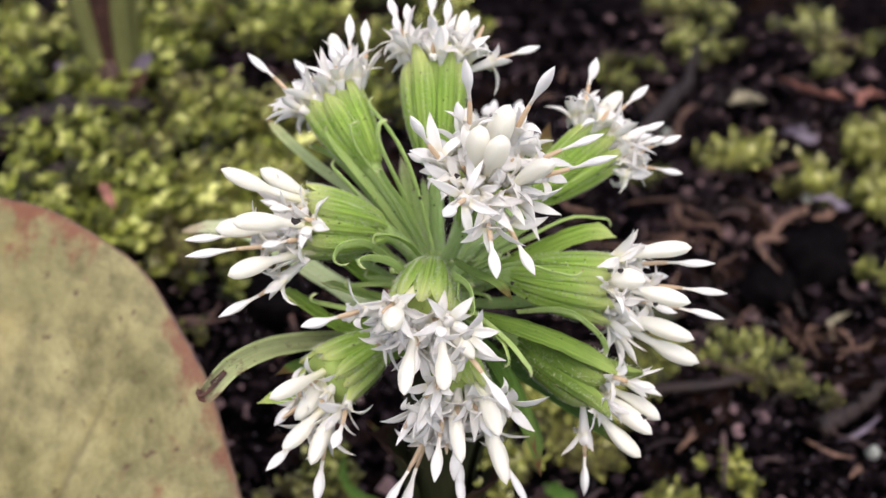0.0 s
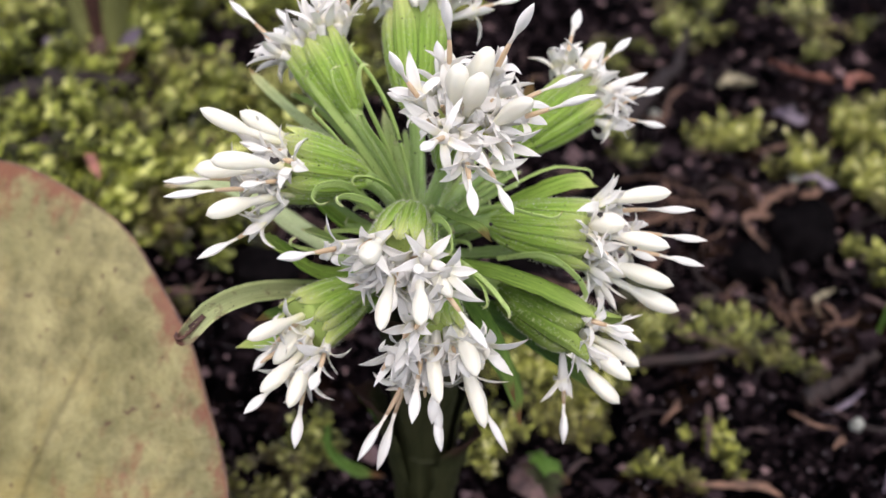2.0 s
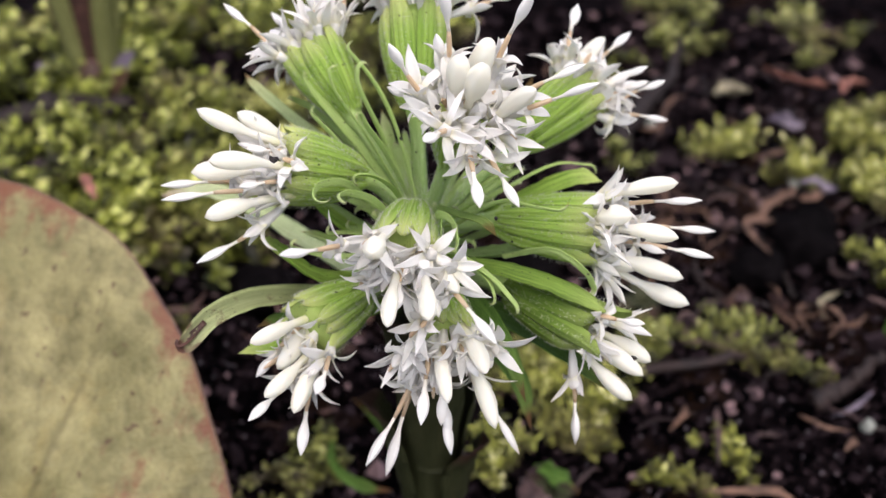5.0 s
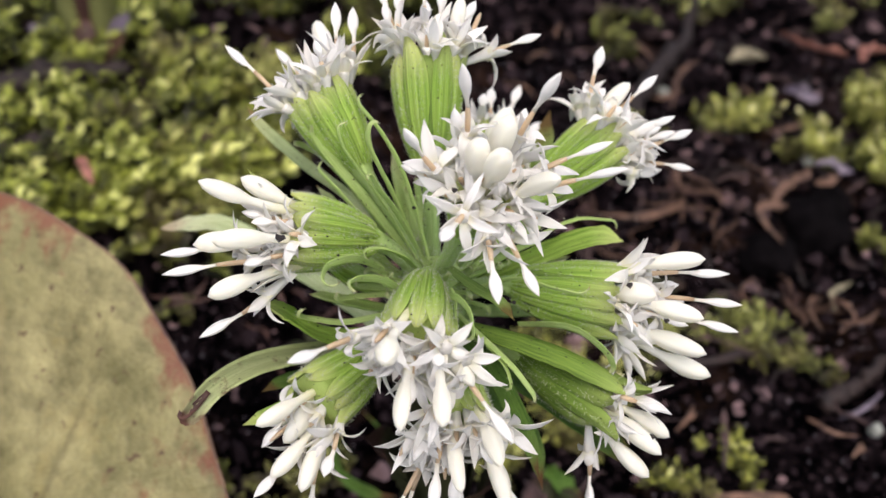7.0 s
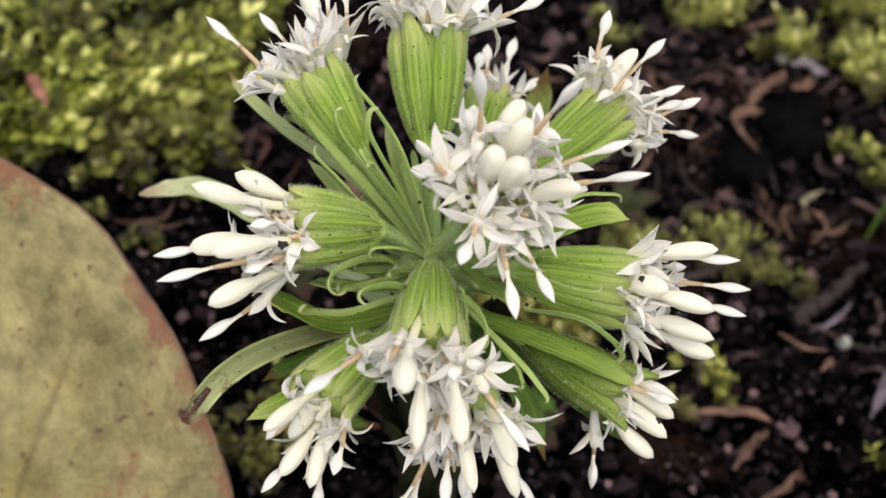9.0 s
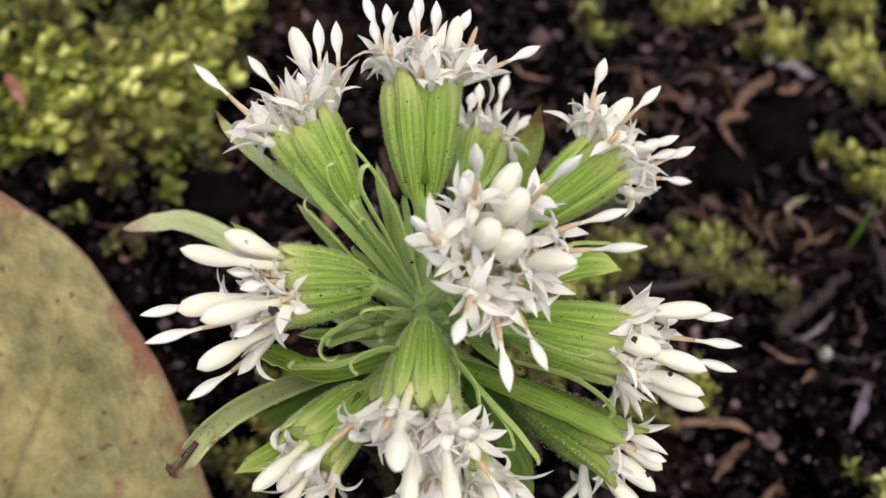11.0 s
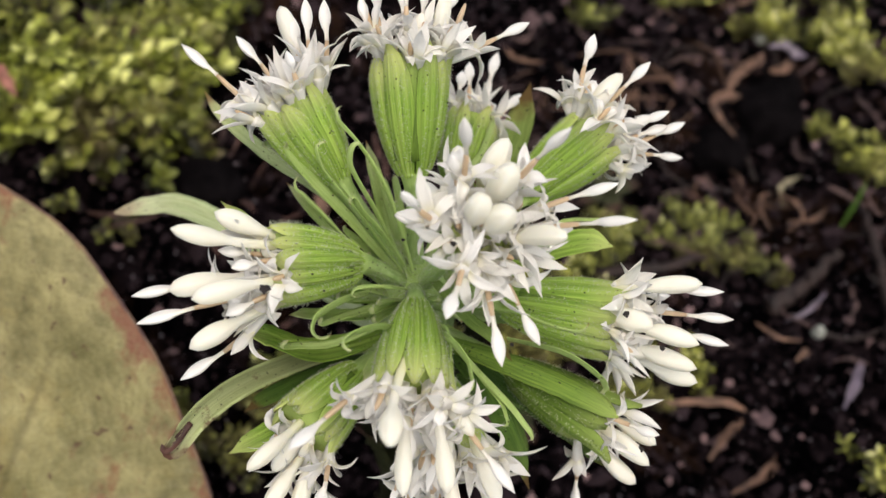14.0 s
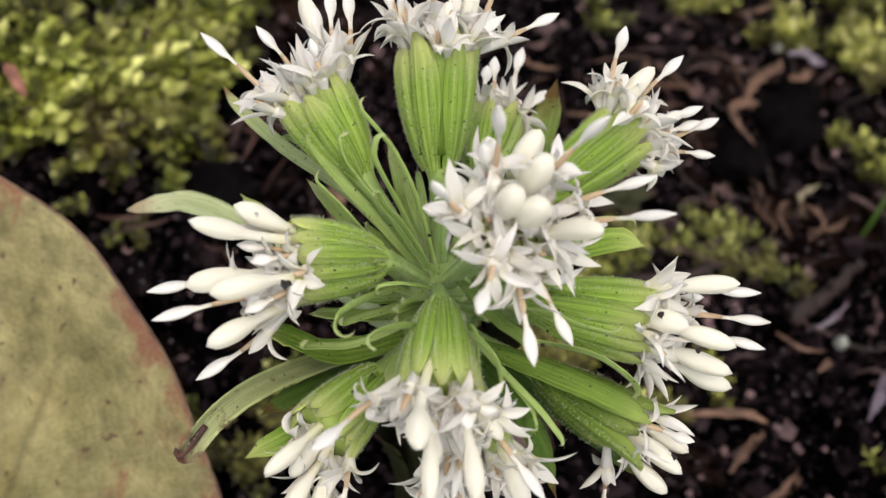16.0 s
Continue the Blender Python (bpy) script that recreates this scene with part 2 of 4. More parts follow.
def big_leaf_material():
    m, tree, b = shader("pale_leathery_leaf", 0.42, 0.45)
    mottle = noise_at(tree, 140.0, detail=7.0, rough=0.7)
    cloud = noise_at(tree, 45.0, detail=4.0)
    fine = noise_at(tree, 1100.0, detail=4.0, rough=0.7)
    c = mixed(tree, ramp(tree, mottle, [(0.34, (0, 0, 0)), (0.66, (1, 1, 1))]), (0.10, 0.088, 0.03), (0.365, 0.325, 0.145))
    c = mixed(tree, ramp(tree, cloud, [(0.42, (0, 0, 0)), (0.66, (0.5, 0.5, 0.5))]), c, (0.175, 0.165, 0.058))
    c = mixed(tree, ramp(tree, fine, [(0.5, (0, 0, 0)), (0.75, (0.45, 0.45, 0.45))]), c, (0.10, 0.09, 0.035))
    ochre = noise_at(tree, 62.0, detail=5.0, rough=0.65)
    c = mixed(tree, ramp(tree, ochre, [(0.52, (0, 0, 0)), (0.7, (0.45, 0.45, 0.45))]), c, (0.36, 0.275, 0.085))
    # reddish streaks and blotches, thickest near the older rim
    edge = uv_part(tree, 0)
    near = ramp(tree, edge, [(0.3, (0.02, 0.02, 0.02)), (0.8, (0.09, 0.09, 0.09)), (0.95, (0.115, 0.115, 0.115)), (1.0, (0.25, 0.25, 0.25))])
    blotch = noise_at(tree, 170.0, (1.3, 1.0, 0.45), detail=8.0, rough=0.72)
    where = noise_at(tree, 38.0, detail=2.0)
    flush = maths(tree, "ADD", near, maths(tree, "ADD", maths(tree, "MULTIPLY", blotch, 0.8), maths(tree, "MULTIPLY", where, 0.45)))
    c = mixed(tree, ramp(tree, flush, [(0.785, (0, 0, 0)), (0.9, (0.85, 0.85, 0.85))]), c, (0.17, 0.052, 0.026))
    c = mixed(tree, maths(tree, "MULTIPLY", uv_part(tree, 1), 0.6), c, (0.09, 0.075, 0.028))
    dots = noise_at(tree, 520.0, detail=1.0)
    c = mixed(tree, ramp(tree, dots, [(0.70, (0, 0, 0)), (0.75, (0.85, 0.85, 0.85))]), c, (0.09, 0.05, 0.025))
    tree.links.new(c, b.inputs["Base Color"])
    relief(tree, b, maths(tree, "ADD", mottle, maths(tree, "ADD", maths(tree, "MULTIPLY", fine, 0.3), cloud)), 0.55, 0.0016)
    thin(m, tree, b, c, 0.1)
    return m


LEATHER = big_leaf_material()
RIM = plain("reddish_leaf_rim", (0.05, 0.02, 0.024), (0.20, 0.13, 0.075), 0.5, 250.0)


# ---- building, in centimetres ----
CM = 0.01


def vec(*a):
    return np.array(a, float)


def unit(v):
    v = np.asarray(v, float)
    return v / max(np.linalg.norm(v), 1e-9)


class Geo:
    def __init__(self):
        self.v, self.f, self.uv, self.m, self.n = [], [], [], [], 0

    def add(self, v, f, uv, m=0):
        self.v.append(np.asarray(v, float))
        self.uv.append(np.asarray(uv, float))
        self.f += [tuple(i + self.n for i in face) for face in f]
        self.m += [m] * len(f)
        self.n += len(v)
        return self


def place_of(ob):
    p = vec(*ob.location)
    while ob.parent:
        ob = ob.parent
        p = p + vec(*ob.location)
    return p


def part(name, geo, materials, parent=None, label="", smooth=True, origin=None):
    v = np.concatenate(geo.v) * CM
    c = v.mean(0) if origin is None else np.asarray(origin, float) * CM
    mesh = bpy.data.meshes.new(name)
    mesh.from_pydata((v - c).tolist(), [], geo.f)
    for m in materials if isinstance(materials, (list, tuple)) else [materials]:
        mesh.materials.append(m)
    mesh.polygons.foreach_set("material_index", geo.m)
    mesh.polygons.foreach_set("use_smooth", [smooth] * len(geo.f))
    uv = np.concatenate(geo.uv)
    loops = np.empty(len(mesh.loops), int)
    mesh.loops.foreach_get("vertex_index", loops)
    mesh.uv_layers.new(name="UVMap").data.foreach_set("uv", uv[loops].ravel())
    mesh.update()
    ob = new(name, mesh)
    if parent:
        ob.parent = parent
        ob.location = c - place_of(parent)
    else:
        ob.location = c
    if label:
        tagged(ob, label)
    return ob


def bez(a, b, c, d, n=9):
    t = np.linspace(0, 1, n)[:, None]
    return (1 - t) ** 3 * a + 3 * t * (1 - t) ** 2 * b + 3 * t * t * (1 - t) * c + t ** 3 * d


def spline(points, n=12):
    """A smooth line through a few points."""
    p = np.array(points, float)
    q = np.vstack([2 * p[0] - p[1], p, 2 * p[-1] - p[-2]])
    out = []
    for s in np.linspace(0, len(p) - 1, n):
        i = min(int(s), len(p) - 2)
        t = s - i
        a, b, c, d = q[i:i + 4]
        out.append(0.5 * (2 * b + (c - a) * t + (2 * a - 5 * b + 4 * c - d) * t ** 2 + (3 * b - a - 3 * c + d) * t ** 3))
    return np.array(out)


def frames(path, normal):
    """Tangents, sides and normals carried along a path without twisting."""
    tan = np.gradient(path, axis=0)
    tan /= np.maximum(np.linalg.norm(tan, axis=1, keepdims=True), 1e-9)
    n = np.asarray(normal, float)
    side, norm = [], []
    for t in tan:
        n = n - t * (n @ t)
        if np.linalg.norm(n) < 1e-6:
            n = np.cross(t, (0.3, 0.5, 0.8))
        n = unit(n)
        norm.append(n)
        side.append(np.cross(t, n))
    return tan, np.array(side), np.array(norm)


def tube(geo, path, radii, sides=8, mat=0, ridge=0.0, lobes=5):
    path = np.asarray(path, float)
    _, side, norm = frames(path, (0.21, 0.37, 0.9))
    n, a = len(path), np.linspace(0, 2 * math.pi, sides, endpoint=False)
    r = np.asarray(radii, float)[:, None] * (1 + ridge * np.cos(lobes * a))[None]
    v = path[:, None] + r[..., None] * (np.cos(a)[None, :, None] * side[:, None] + np.sin(a)[None, :, None] * norm[:, None])
    uv = np.stack(np.meshgrid(np.linspace(0, 1, n), np.abs(np.linspace(-1, 1, sides)), indexing="ij"), -1)
    f = [(i * sides + j, i * sides + (j + 1) % sides, (i + 1) * sides + (j + 1) % sides, (i + 1) * sides + j) for i in range(n - 1) for j in range(sides)]
    f += [tuple(range(sides))[::-1], tuple((n - 1) * sides + j for j in range(sides))]
    return geo.add(v.reshape(-1, 3), f, uv.reshape(-1, 2), mat)


def blade(geo, path, widths, normal, cup=0.2, thick=0.012, across=5, mat=0, wave=0.0, rib=0.0, seed=0, ribs=1):
    """A leaf-like strip along a path: half-widths, cupped towards its normal, with two faces and a thickness."""
    path = np.asarray(path, float)
    _, side, norm = frames(path, normal)
    n, j = len(path), np.linspace(-1, 1, across)
    w = np.asarray(widths, float)[:, None]
    wob = np.random.default_rng(seed).normal(size=(n, across)) * wave * w
    lift = cup * w * (j[None] ** 2) + wob + rib * w * np.cos(j[None] * math.pi * 2 * ribs)
    mid = path[:, None] + (w * j[None])[..., None] * side[:, None] + lift[..., None] * norm[:, None]
    half = (thick * (1.0 - 0.75 * np.abs(j)))[None, :, None] * norm[:, None] * np.minimum(1, w / (w.max() * 0.4 + 1e-9))[..., None]
    v = np.concatenate([(mid + half).reshape(-1, 3), (mid - half).reshape(-1, 3)])
    uv1 = np.stack(np.meshgrid(np.linspace(0, 1, n), (j + 1) / 2, indexing="ij"), -1).reshape(-1, 2)
    o = n * across
    f = []
    for i in range(n - 1):
        for k in range(across - 1):
            a, b, c, d = i * across + k, i * across + k + 1, (i + 1) * across + k + 1, (i + 1) * across + k
            f += [(a, b, c, d), (o + d, o + c, o + b, o + a)]
        for k, flip in ((0, 1), (across - 1, 0)):
            a, b = i * across + k, (i + 1) * across + k
            f.append((a, b, o + b, o + a) if flip else (b, a, o + a, o + b))
    for i, flip in ((0, 0), (n - 1, 1)):
        for k in range(across - 1):
            a, b = i * across + k, i * across + k + 1
            f.append((a, b, o + b, o + a)[::-1 if flip else 1])
    return geo.add(v, f, np.concatenate([uv1, uv1]), mat)


def side_of(axis):
    a = unit(axis)
    u = unit(np.cross(a, (0.0, 0.13, 1.0) if abs(a[2]) < 0.95 else (1.0, 0.1, 0.0)))
    return u, np.cross(a, u)


# ---- flowers ----
def lobes(geo, at, axis, length, width, count, spread, r):
    """The pointed lobes of an open corolla, curling outwards."""
    u, v = side_of(axis)
    a0 = r.uniform(0, 6.28)
    for i in range(count):
        a = a0 + 2 * math.pi * i / count + r.normal() * 0.16
        out = math.cos(a) * u + math.sin(a) * v
        l = min(0.5, length * r.uniform(0.8, 1.3))
        s = max(0.1, spread + r.normal() * 0.25)
        d = unit(axis * math.cos(s) + out * math.sin(s))
        turn = s * r.uniform(1.1, 2.3) + (1.6 if r.uniform() < 0.12 else 0.0)
        e = unit(axis * math.cos(turn) + out * math.sin(turn) + r.normal(size=3) * 0.15)
        p = bez(at + out * 0.05, at + axis * l * 0.22 + out * 0.07, at + d * l * 0.65, at + d * l * 0.62 + e * l * 0.42, 9)
        w = width * r.uniform(0.75, 1.05) * np.array([0.6, 0.68, 0.8, 0.93, 1.0, 0.95, 0.75, 0.42, 0.06])
        blade(geo, p, w, unit(axis * math.sin(s) - out * math.cos(s) + r.normal(size=3) * 0.25), r.uniform(0.1, 0.6), 0.005, 7, 0, 0.03, -0.05, seed=int(r.integers(1e6)))


def floret(parent, base, tip, kind, r, plump=1.0):
    """kind: open (lobes, tan anther tube, long white style), star (lobes and anthers) or bud (closed)."""
    base, tip = np.asarray(base, float), np.asarray(tip, float)
    axis, length, geo = unit(tip - base), float(np.linalg.norm(tip - base)), Geo()
    bend = unit(r.normal(size=3) + vec(0, 0, 0.8)) * length * 0.06
    n = 19
    path = bez(base, base + axis * length * 0.33 + bend, base + axis * length * 0.66 + bend, tip, n)
    if kind == "bud":
        i = np.linspace(0, 1, n)
        fat, widest = 0.093 * plump * r.uniform(0.82, 1.15), r.uniform(0.46, 0.6)
        body = np.clip((i - 1) * length / min(r.uniform(0.52, 0.7), 0.95 * length) + 1, 0, 1)
        rise = np.clip(body / widest, 0, 1)
        end = np.clip(1 - (np.clip(body - widest, 0, 1) / (1 - widest)) ** 2.2, 0, 1) ** r.uniform(0.5, 0.7)
        radii = (0.042 + (fat - 0.042) * rise ** 1.3 * (2.3 - 1.3 * rise)) * end + 0.003
        tube(geo, path, radii, 20, 0, 0.05)
        return part("bud", geo, BUD, parent)
    path = path[np.linspace(0, n - 1, 15).astype(int)]
    bell = np.array([0.024, 0.026, 0.032, 0.042, 0.055, 0.066, 0.07])
    if kind == "open":
        tube(geo, path[:7], bell, 10, 0, 0.1)
        lobes(geo, path[5], unit(path[8] - path[5]), r.uniform(0.3, 0.42), r.uniform(0.056, 0.074), 5, r.uniform(0.65, 1.3), r)
        tube(geo, path[4:10], [0.022, 0.024, 0.027, 0.028, 0.026, 0.02], 8, 1, 0.12)
        q = np.linspace(path[9], path[14], 10)
        q[3:] += unit(r.normal(size=3)) * 0.012
        tube(geo, q, [0.02, 0.019, 0.022, 0.036, 0.05, 0.056, 0.054, 0.044, 0.026, 0.003], 10, 2, 0.22, 2)
    else:
        tube(geo, path[:7], bell, 10, 0, 0.1)
        lobes(geo, path[5], unit(path[8] - path[5]), min(0.42, length * r.uniform(0.55, 0.8)), r.uniform(0.058, 0.08), 5, r.uniform(0.45, 1.1), r)
        if r.uniform() < 0.6:
            tube(geo, path[4:11], [0.024, 0.026, 0.027, 0.028, 0.027, 0.022, 0.01], 8, 1, 0.12)
    return part("floret", geo, [PETAL, ANTHER, STYLE], parent)


def fuzz(parent, points, outs, lengths, width=0.002, name="fuzz"):
    p, o = np.array(points), np.array(outs)
    u = np.cross(o, (0.31, 0.53, 0.79))
    u /= np.linalg.norm(u, axis=1, keepdims=True)
    w = np.cross(o, u)
    v = np.stack([p + width * (math.cos(a) * u + math.sin(a) * w) for a in (0, 2.1, 4.2)] + [p + o * np.asarray(lengths)[:, None]], 1).reshape(-1, 3)
    f = [(4 * i + a, 4 * i + b, 4 * i + 3) for i in range(len(p)) for a, b in ((0, 1), (1, 2), (2, 0))]
    geo = Geo().add(v, f, np.zeros((len(v), 2)))
    return tagged(part(name, geo, FUZZ, parent), "fine pale hairs", kind="stuff")


def speck(g, at, k, r):
    q = np.array([(1, 0, 0), (-1, 0, 0), (0, 1, 0), (0, -1, 0), (0, 0, 1), (0, 0, -1)]) * r.uniform(0.5, 1.3, (6, 1)) * k + at
    g.add(q, [(0, 2, 4), (2, 1, 4), (1, 3, 4), (3, 0, 4), (2, 0, 5), (1, 2, 5), (3, 1, 5), (0, 3, 5)], np.zeros((6, 2)))


def flower_head(plant, root, base, rim, r0, r1, tips, extra, seed, spread=0.55, droop=0.0, bracts=11, long_bract=0.08, reach=(0.5, 0.85), green=None, plump=1.0):
    """One head: peduncle and cup, the ribbed green bracts round it, then florets. tips: places that single florets reach, with their kind."""
    root, base, rim = vec(*root), vec(*base), vec(*rim)
    r, axis, length = np.random.default_rng(seed), unit(rim - base), float(np.linalg.norm(rim - base))
    u, v = side_of(axis)
    geo = Geo()
    stalk = bez(root, root + (base - root) * 0.5 + vec(0, 0, 0.05), base - axis * 0.25, base, 7)
    cup = np.array([base + axis * length * s for s in (0.1, 0.22, 0.4, 0.6, 0.76, 0.86)])
    tube(geo, stalk, [0.11, 0.1, 0.092, 0.09, 0.095, 0.115, r0 * 0.8], 14)
    # cup in the darker green, so gaps between bracts look shaded
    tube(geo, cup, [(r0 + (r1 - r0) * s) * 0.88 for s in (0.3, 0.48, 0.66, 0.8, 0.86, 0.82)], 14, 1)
    head = part("flower_head", geo, [STALK, BRACT_SHADED], plant, origin=base)
    hairs, outs = [], []
    for _ in range(420):
        k = int(r.integers(1, 6))
        d = r.normal(size=3)
        d = unit(d - axis * (d @ axis))
        hairs.append(stalk[k] + (stalk[k + 1] - stalk[k]) * r.uniform() + d * 0.09)
        outs.append(unit(d + r.normal(size=3) * 0.3))
    for i in range(bracts):
        a = 2 * math.pi * (i + 0.16 * (i % 2)) / bracts + r.normal() * 0.1
        out = math.cos(a) * u + math.sin(a) * v
        over = length * (1.0 + r.uniform(-0.1, long_bract))
        s = np.linspace(0, 1, 13)
        rad = r0 * 0.62 + (r1 * 0.91 - r0 * 0.62) * np.sin(np.clip(s * 1.15, 0, 1) * 1.5708) ** 0.75 + 0.028 * (i % 2) + r.uniform(0, 0.014)
        rad[-3:] += np.array([0.0, -0.012, -0.03]) + r.uniform(-0.04, 0.11) * np.array([0.1, 0.4, 1.0])
        p = base + axis * (s * over)[:, None] - axis * 0.04 + out * rad[:, None]
        w = math.pi * rad / bracts * r.uniform(1.0, 1.34) * np.array([0.95, 1.05, 1.08, 1.1, 1.1, 1.08, 1.05, 1.02, 0.97, 0.9, 0.78, 0.54, 0.16])
        g = Geo()
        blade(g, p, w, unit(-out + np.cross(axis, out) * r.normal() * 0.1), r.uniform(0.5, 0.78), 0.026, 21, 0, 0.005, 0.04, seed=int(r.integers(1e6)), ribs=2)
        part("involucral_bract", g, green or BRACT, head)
        for _ in range(380):
            k = int(r.integers(0, 12))
            hairs.append(p[k] + (p[k + 1] - p[k]) * r.uniform() + np.cross(axis, out) * w[k] * r.uniform(-0.9, 0.9) + out * 0.008)
            outs.append(unit(out + r.normal(size=3) * 0.45))
    fuzz(head, hairs, outs, r.uniform(0.012, 0.045, len(hairs)), 0.0026)
    for k in r.integers(0, len(hairs), 12):
        g = Geo()
        speck(g, hairs[k], r.uniform(0.007, 0.02), r)
        part("soil_speck", g, SPECK, head, "tiny dark speck of soil", False)
    for x, y, z, kind in tips:
        d = vec(x, y, z) - rim
        across = d - axis * (d @ axis)
        k = min(0.75 * r1, np.linalg.norm(across) * 0.5)
        floret(head, rim - axis * 0.27 + unit(across) * k, (x, y, z), kind, r, plump)
    for i in range(extra):
        q = math.sqrt((i + 0.5) / extra)
        a = i * 2.39996 + seed
        out = math.cos(a) * u + math.sin(a) * v
        if droop > 0.4 and out[2] > 0:
            out = out * (1, 1, 0.45)
        d = unit(axis + out * q * math.tan(spread) + r.normal(size=3) * 0.12 + vec(0, 0, -droop * r.uniform(0.4, 1.2)))
        kind = "bud" if r.uniform() < 0.08 else ("open" if r.uniform() < 0.25 else "star")
        l = 0.08 + r.uniform(*reach) * {"bud": 0.85, "star": 0.8, "open": 1.15}[kind]
        b = rim - axis * 0.29 + out * q * r1 * 0.72
        floret(head, b, b + d * l, kind, r, plump)
    return head


plant = new("butterbur_plant")
plant.location = (0.0, 0.094, 0.003)
tagged(plant, "white butterbur in bloom with ribbed green flower heads on mossy soil", "plant")
g = Geo()
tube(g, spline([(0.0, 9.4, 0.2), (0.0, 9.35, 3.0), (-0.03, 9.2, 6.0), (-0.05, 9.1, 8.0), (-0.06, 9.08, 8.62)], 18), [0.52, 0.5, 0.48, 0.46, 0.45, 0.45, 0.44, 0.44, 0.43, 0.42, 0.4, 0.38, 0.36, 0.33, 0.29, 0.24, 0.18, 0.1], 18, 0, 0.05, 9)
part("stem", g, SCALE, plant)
g = Geo()
tube(g, spline([(-0.04, 9.15, 7.5), (-0.05, 9.1, 8.0), (-0.06, 9.08, 8.55), (-0.06, 9.06, 8.85)], 12), [0.42, 0.44, 0.45, 0.45, 0.45, 0.44, 0.43, 0.4, 0.37, 0.3, 0.2, 0.06], 20, 0, 0.06, 9)
part("upper_stem", g, STALK, plant, "pale hairy green top of the stem")

flower_head(plant, (-0.12, 9.12, 8.55), (-0.9, 9.62, 9.8), (-1.42, 10.2, 10.47), 0.2, 0.4,
            [(-2.43, 10.64, 10.78, "open"), (-1.15, 10.75, 11.25, "open"), (-1.45, 11.25, 10.75, "bud"), (-1.95, 11.14, 10.45, "open"), (-2.13, 10.55, 10.15, "star"), (-0.95, 10.9, 11.1, "open")], 18, 11, 0.5)
flower_head(plant, (-0.06, 9.15, 8.55), (-0.08, 9.62, 9.86), (-0.1, 10.5, 10.88), 0.2, 0.42,
            [(1.23, 10.97, 10.72, "open"), (0.28, 10.75, 11.3, "bud"), (-0.66, 11.01, 11.35, "open"), (-0.46, 10.93, 11.3, "open"), (0.62, 11.15, 11.2, "star"), (0.05, 10.85, 11.4, "open")], 19, 12, 0.55)
flower_head(plant, (0.0, 9.02, 8.6), (0.3, 8.68, 9.7), (0.5, 8.38, 10.6), 0.18, 0.37,
            [(0.22, 8.51, 11.76, "open"), (1.11, 8.38, 11.74, "open"), (-0.31, 8.06, 11.36, "open"), (1.69, 8.46, 10.93, "open"), (1.78, 8.02, 10.93, "open"), (0.54, 7.1, 10.08, "open"),
             (0.97, 7.43, 9.86, "open"), (0.03, 7.17, 10.78, "open"), (0.38, 8.1, 11.22, "bud"), (0.62, 7.95, 11.18, "bud"), (1.12, 7.85, 10.95, "bud"), (0.7, 8.42, 11.25, "bud")], 20, 13, 0.95, 0.05, reach=(0.55, 0.85), plump=1.2)
flower_head(plant, (0.05, 9.15, 8.5), (1.2, 9.8, 9.25), (2.13, 10.27, 9.79), 0.19, 0.37,
            [(1.96, 10.94, 10.58, "open"), (2.68, 10.88, 10.22, "open"), (3.06, 10.32, 9.81, "open"), (3.16, 10.29, 9.25, "open"), (2.65, 9.77, 9.37, "star"), (1.65, 10.76, 10.14, "star"), (2.3, 10.65, 10.25, "bud")], 13, 14, 0.5)
flower_head(plant, (-0.12, 9.05, 8.55), (-0.75, 8.78, 9.4), (-1.66, 8.52, 9.74), 0.22, 0.43,
            [(-2.39, 8.45, 10.48, "bud"), (-2.91, 8.31, 9.62, "open"), (-2.8, 7.95, 9.66, "open"), (-2.48, 7.7, 9.0, "open"), (-2.3, 7.7, 9.6, "bud"), (-2.5, 8.2, 9.85, "bud"), (-2.2, 7.85, 10.2, "bud")], 14, 15, 0.4, plump=1.12)
flower_head(plant, (0.05, 9.02, 8.4), (0.9, 8.56, 8.9), (2.07, 8.15, 9.02), 0.2, 0.41,
            [(2.79, 8.22, 9.61, "bud"), (3.13, 8.32, 9.31, "open"), (3.29, 8.16, 8.99, "open"), (3.26, 7.98, 8.74, "open"), (2.75, 7.75, 9.2, "bud"), (3.05, 7.88, 8.15, "bud"), (2.63, 7.71, 8.02, "star"), (2.9, 7.8, 8.6, "bud")], 17, 16, 0.45, 0.05, plump=1.08)
flower_head(plant, (-0.08, 9.02, 8.55), (-0.13, 8.3, 9.22), (-0.25, 7.14, 9.4), 0.17, 0.39,
            [(-0.47, 6.38, 10.08, "bud"), (-1.31, 6.42, 10.05, "open"), (-0.72, 6.55, 9.95, "star"), (-0.36, 6.25, 9.3, "bud"), (0.5, 6.45, 9.5, "star"), (0.03, 6.22, 9.4, "bud"), (0.70, 6.39, 8.93, "open"), (0.08, 6.35, 9.75, "star")], 17, 17, 0.75, 0.5, reach=(0.5, 0.85))
flower_head(plant, (-0.12, 8.95, 7.9), (-0.78, 8.2, 8.08), (-1.43, 7.4, 8.2), 0.2, 0.39,
            [(-1.86, 6.95, 8.5, "bud"), (-1.98, 6.75, 7.53, "open"), (-1.43, 6.65, 7.08, "open"), (-1.75, 6.75, 7.9, "bud"), (-1.45, 6.7, 7.7, "bud"), (-2.1, 7.0, 7.8, "star")], 8, 18, 0.35, 0.7)
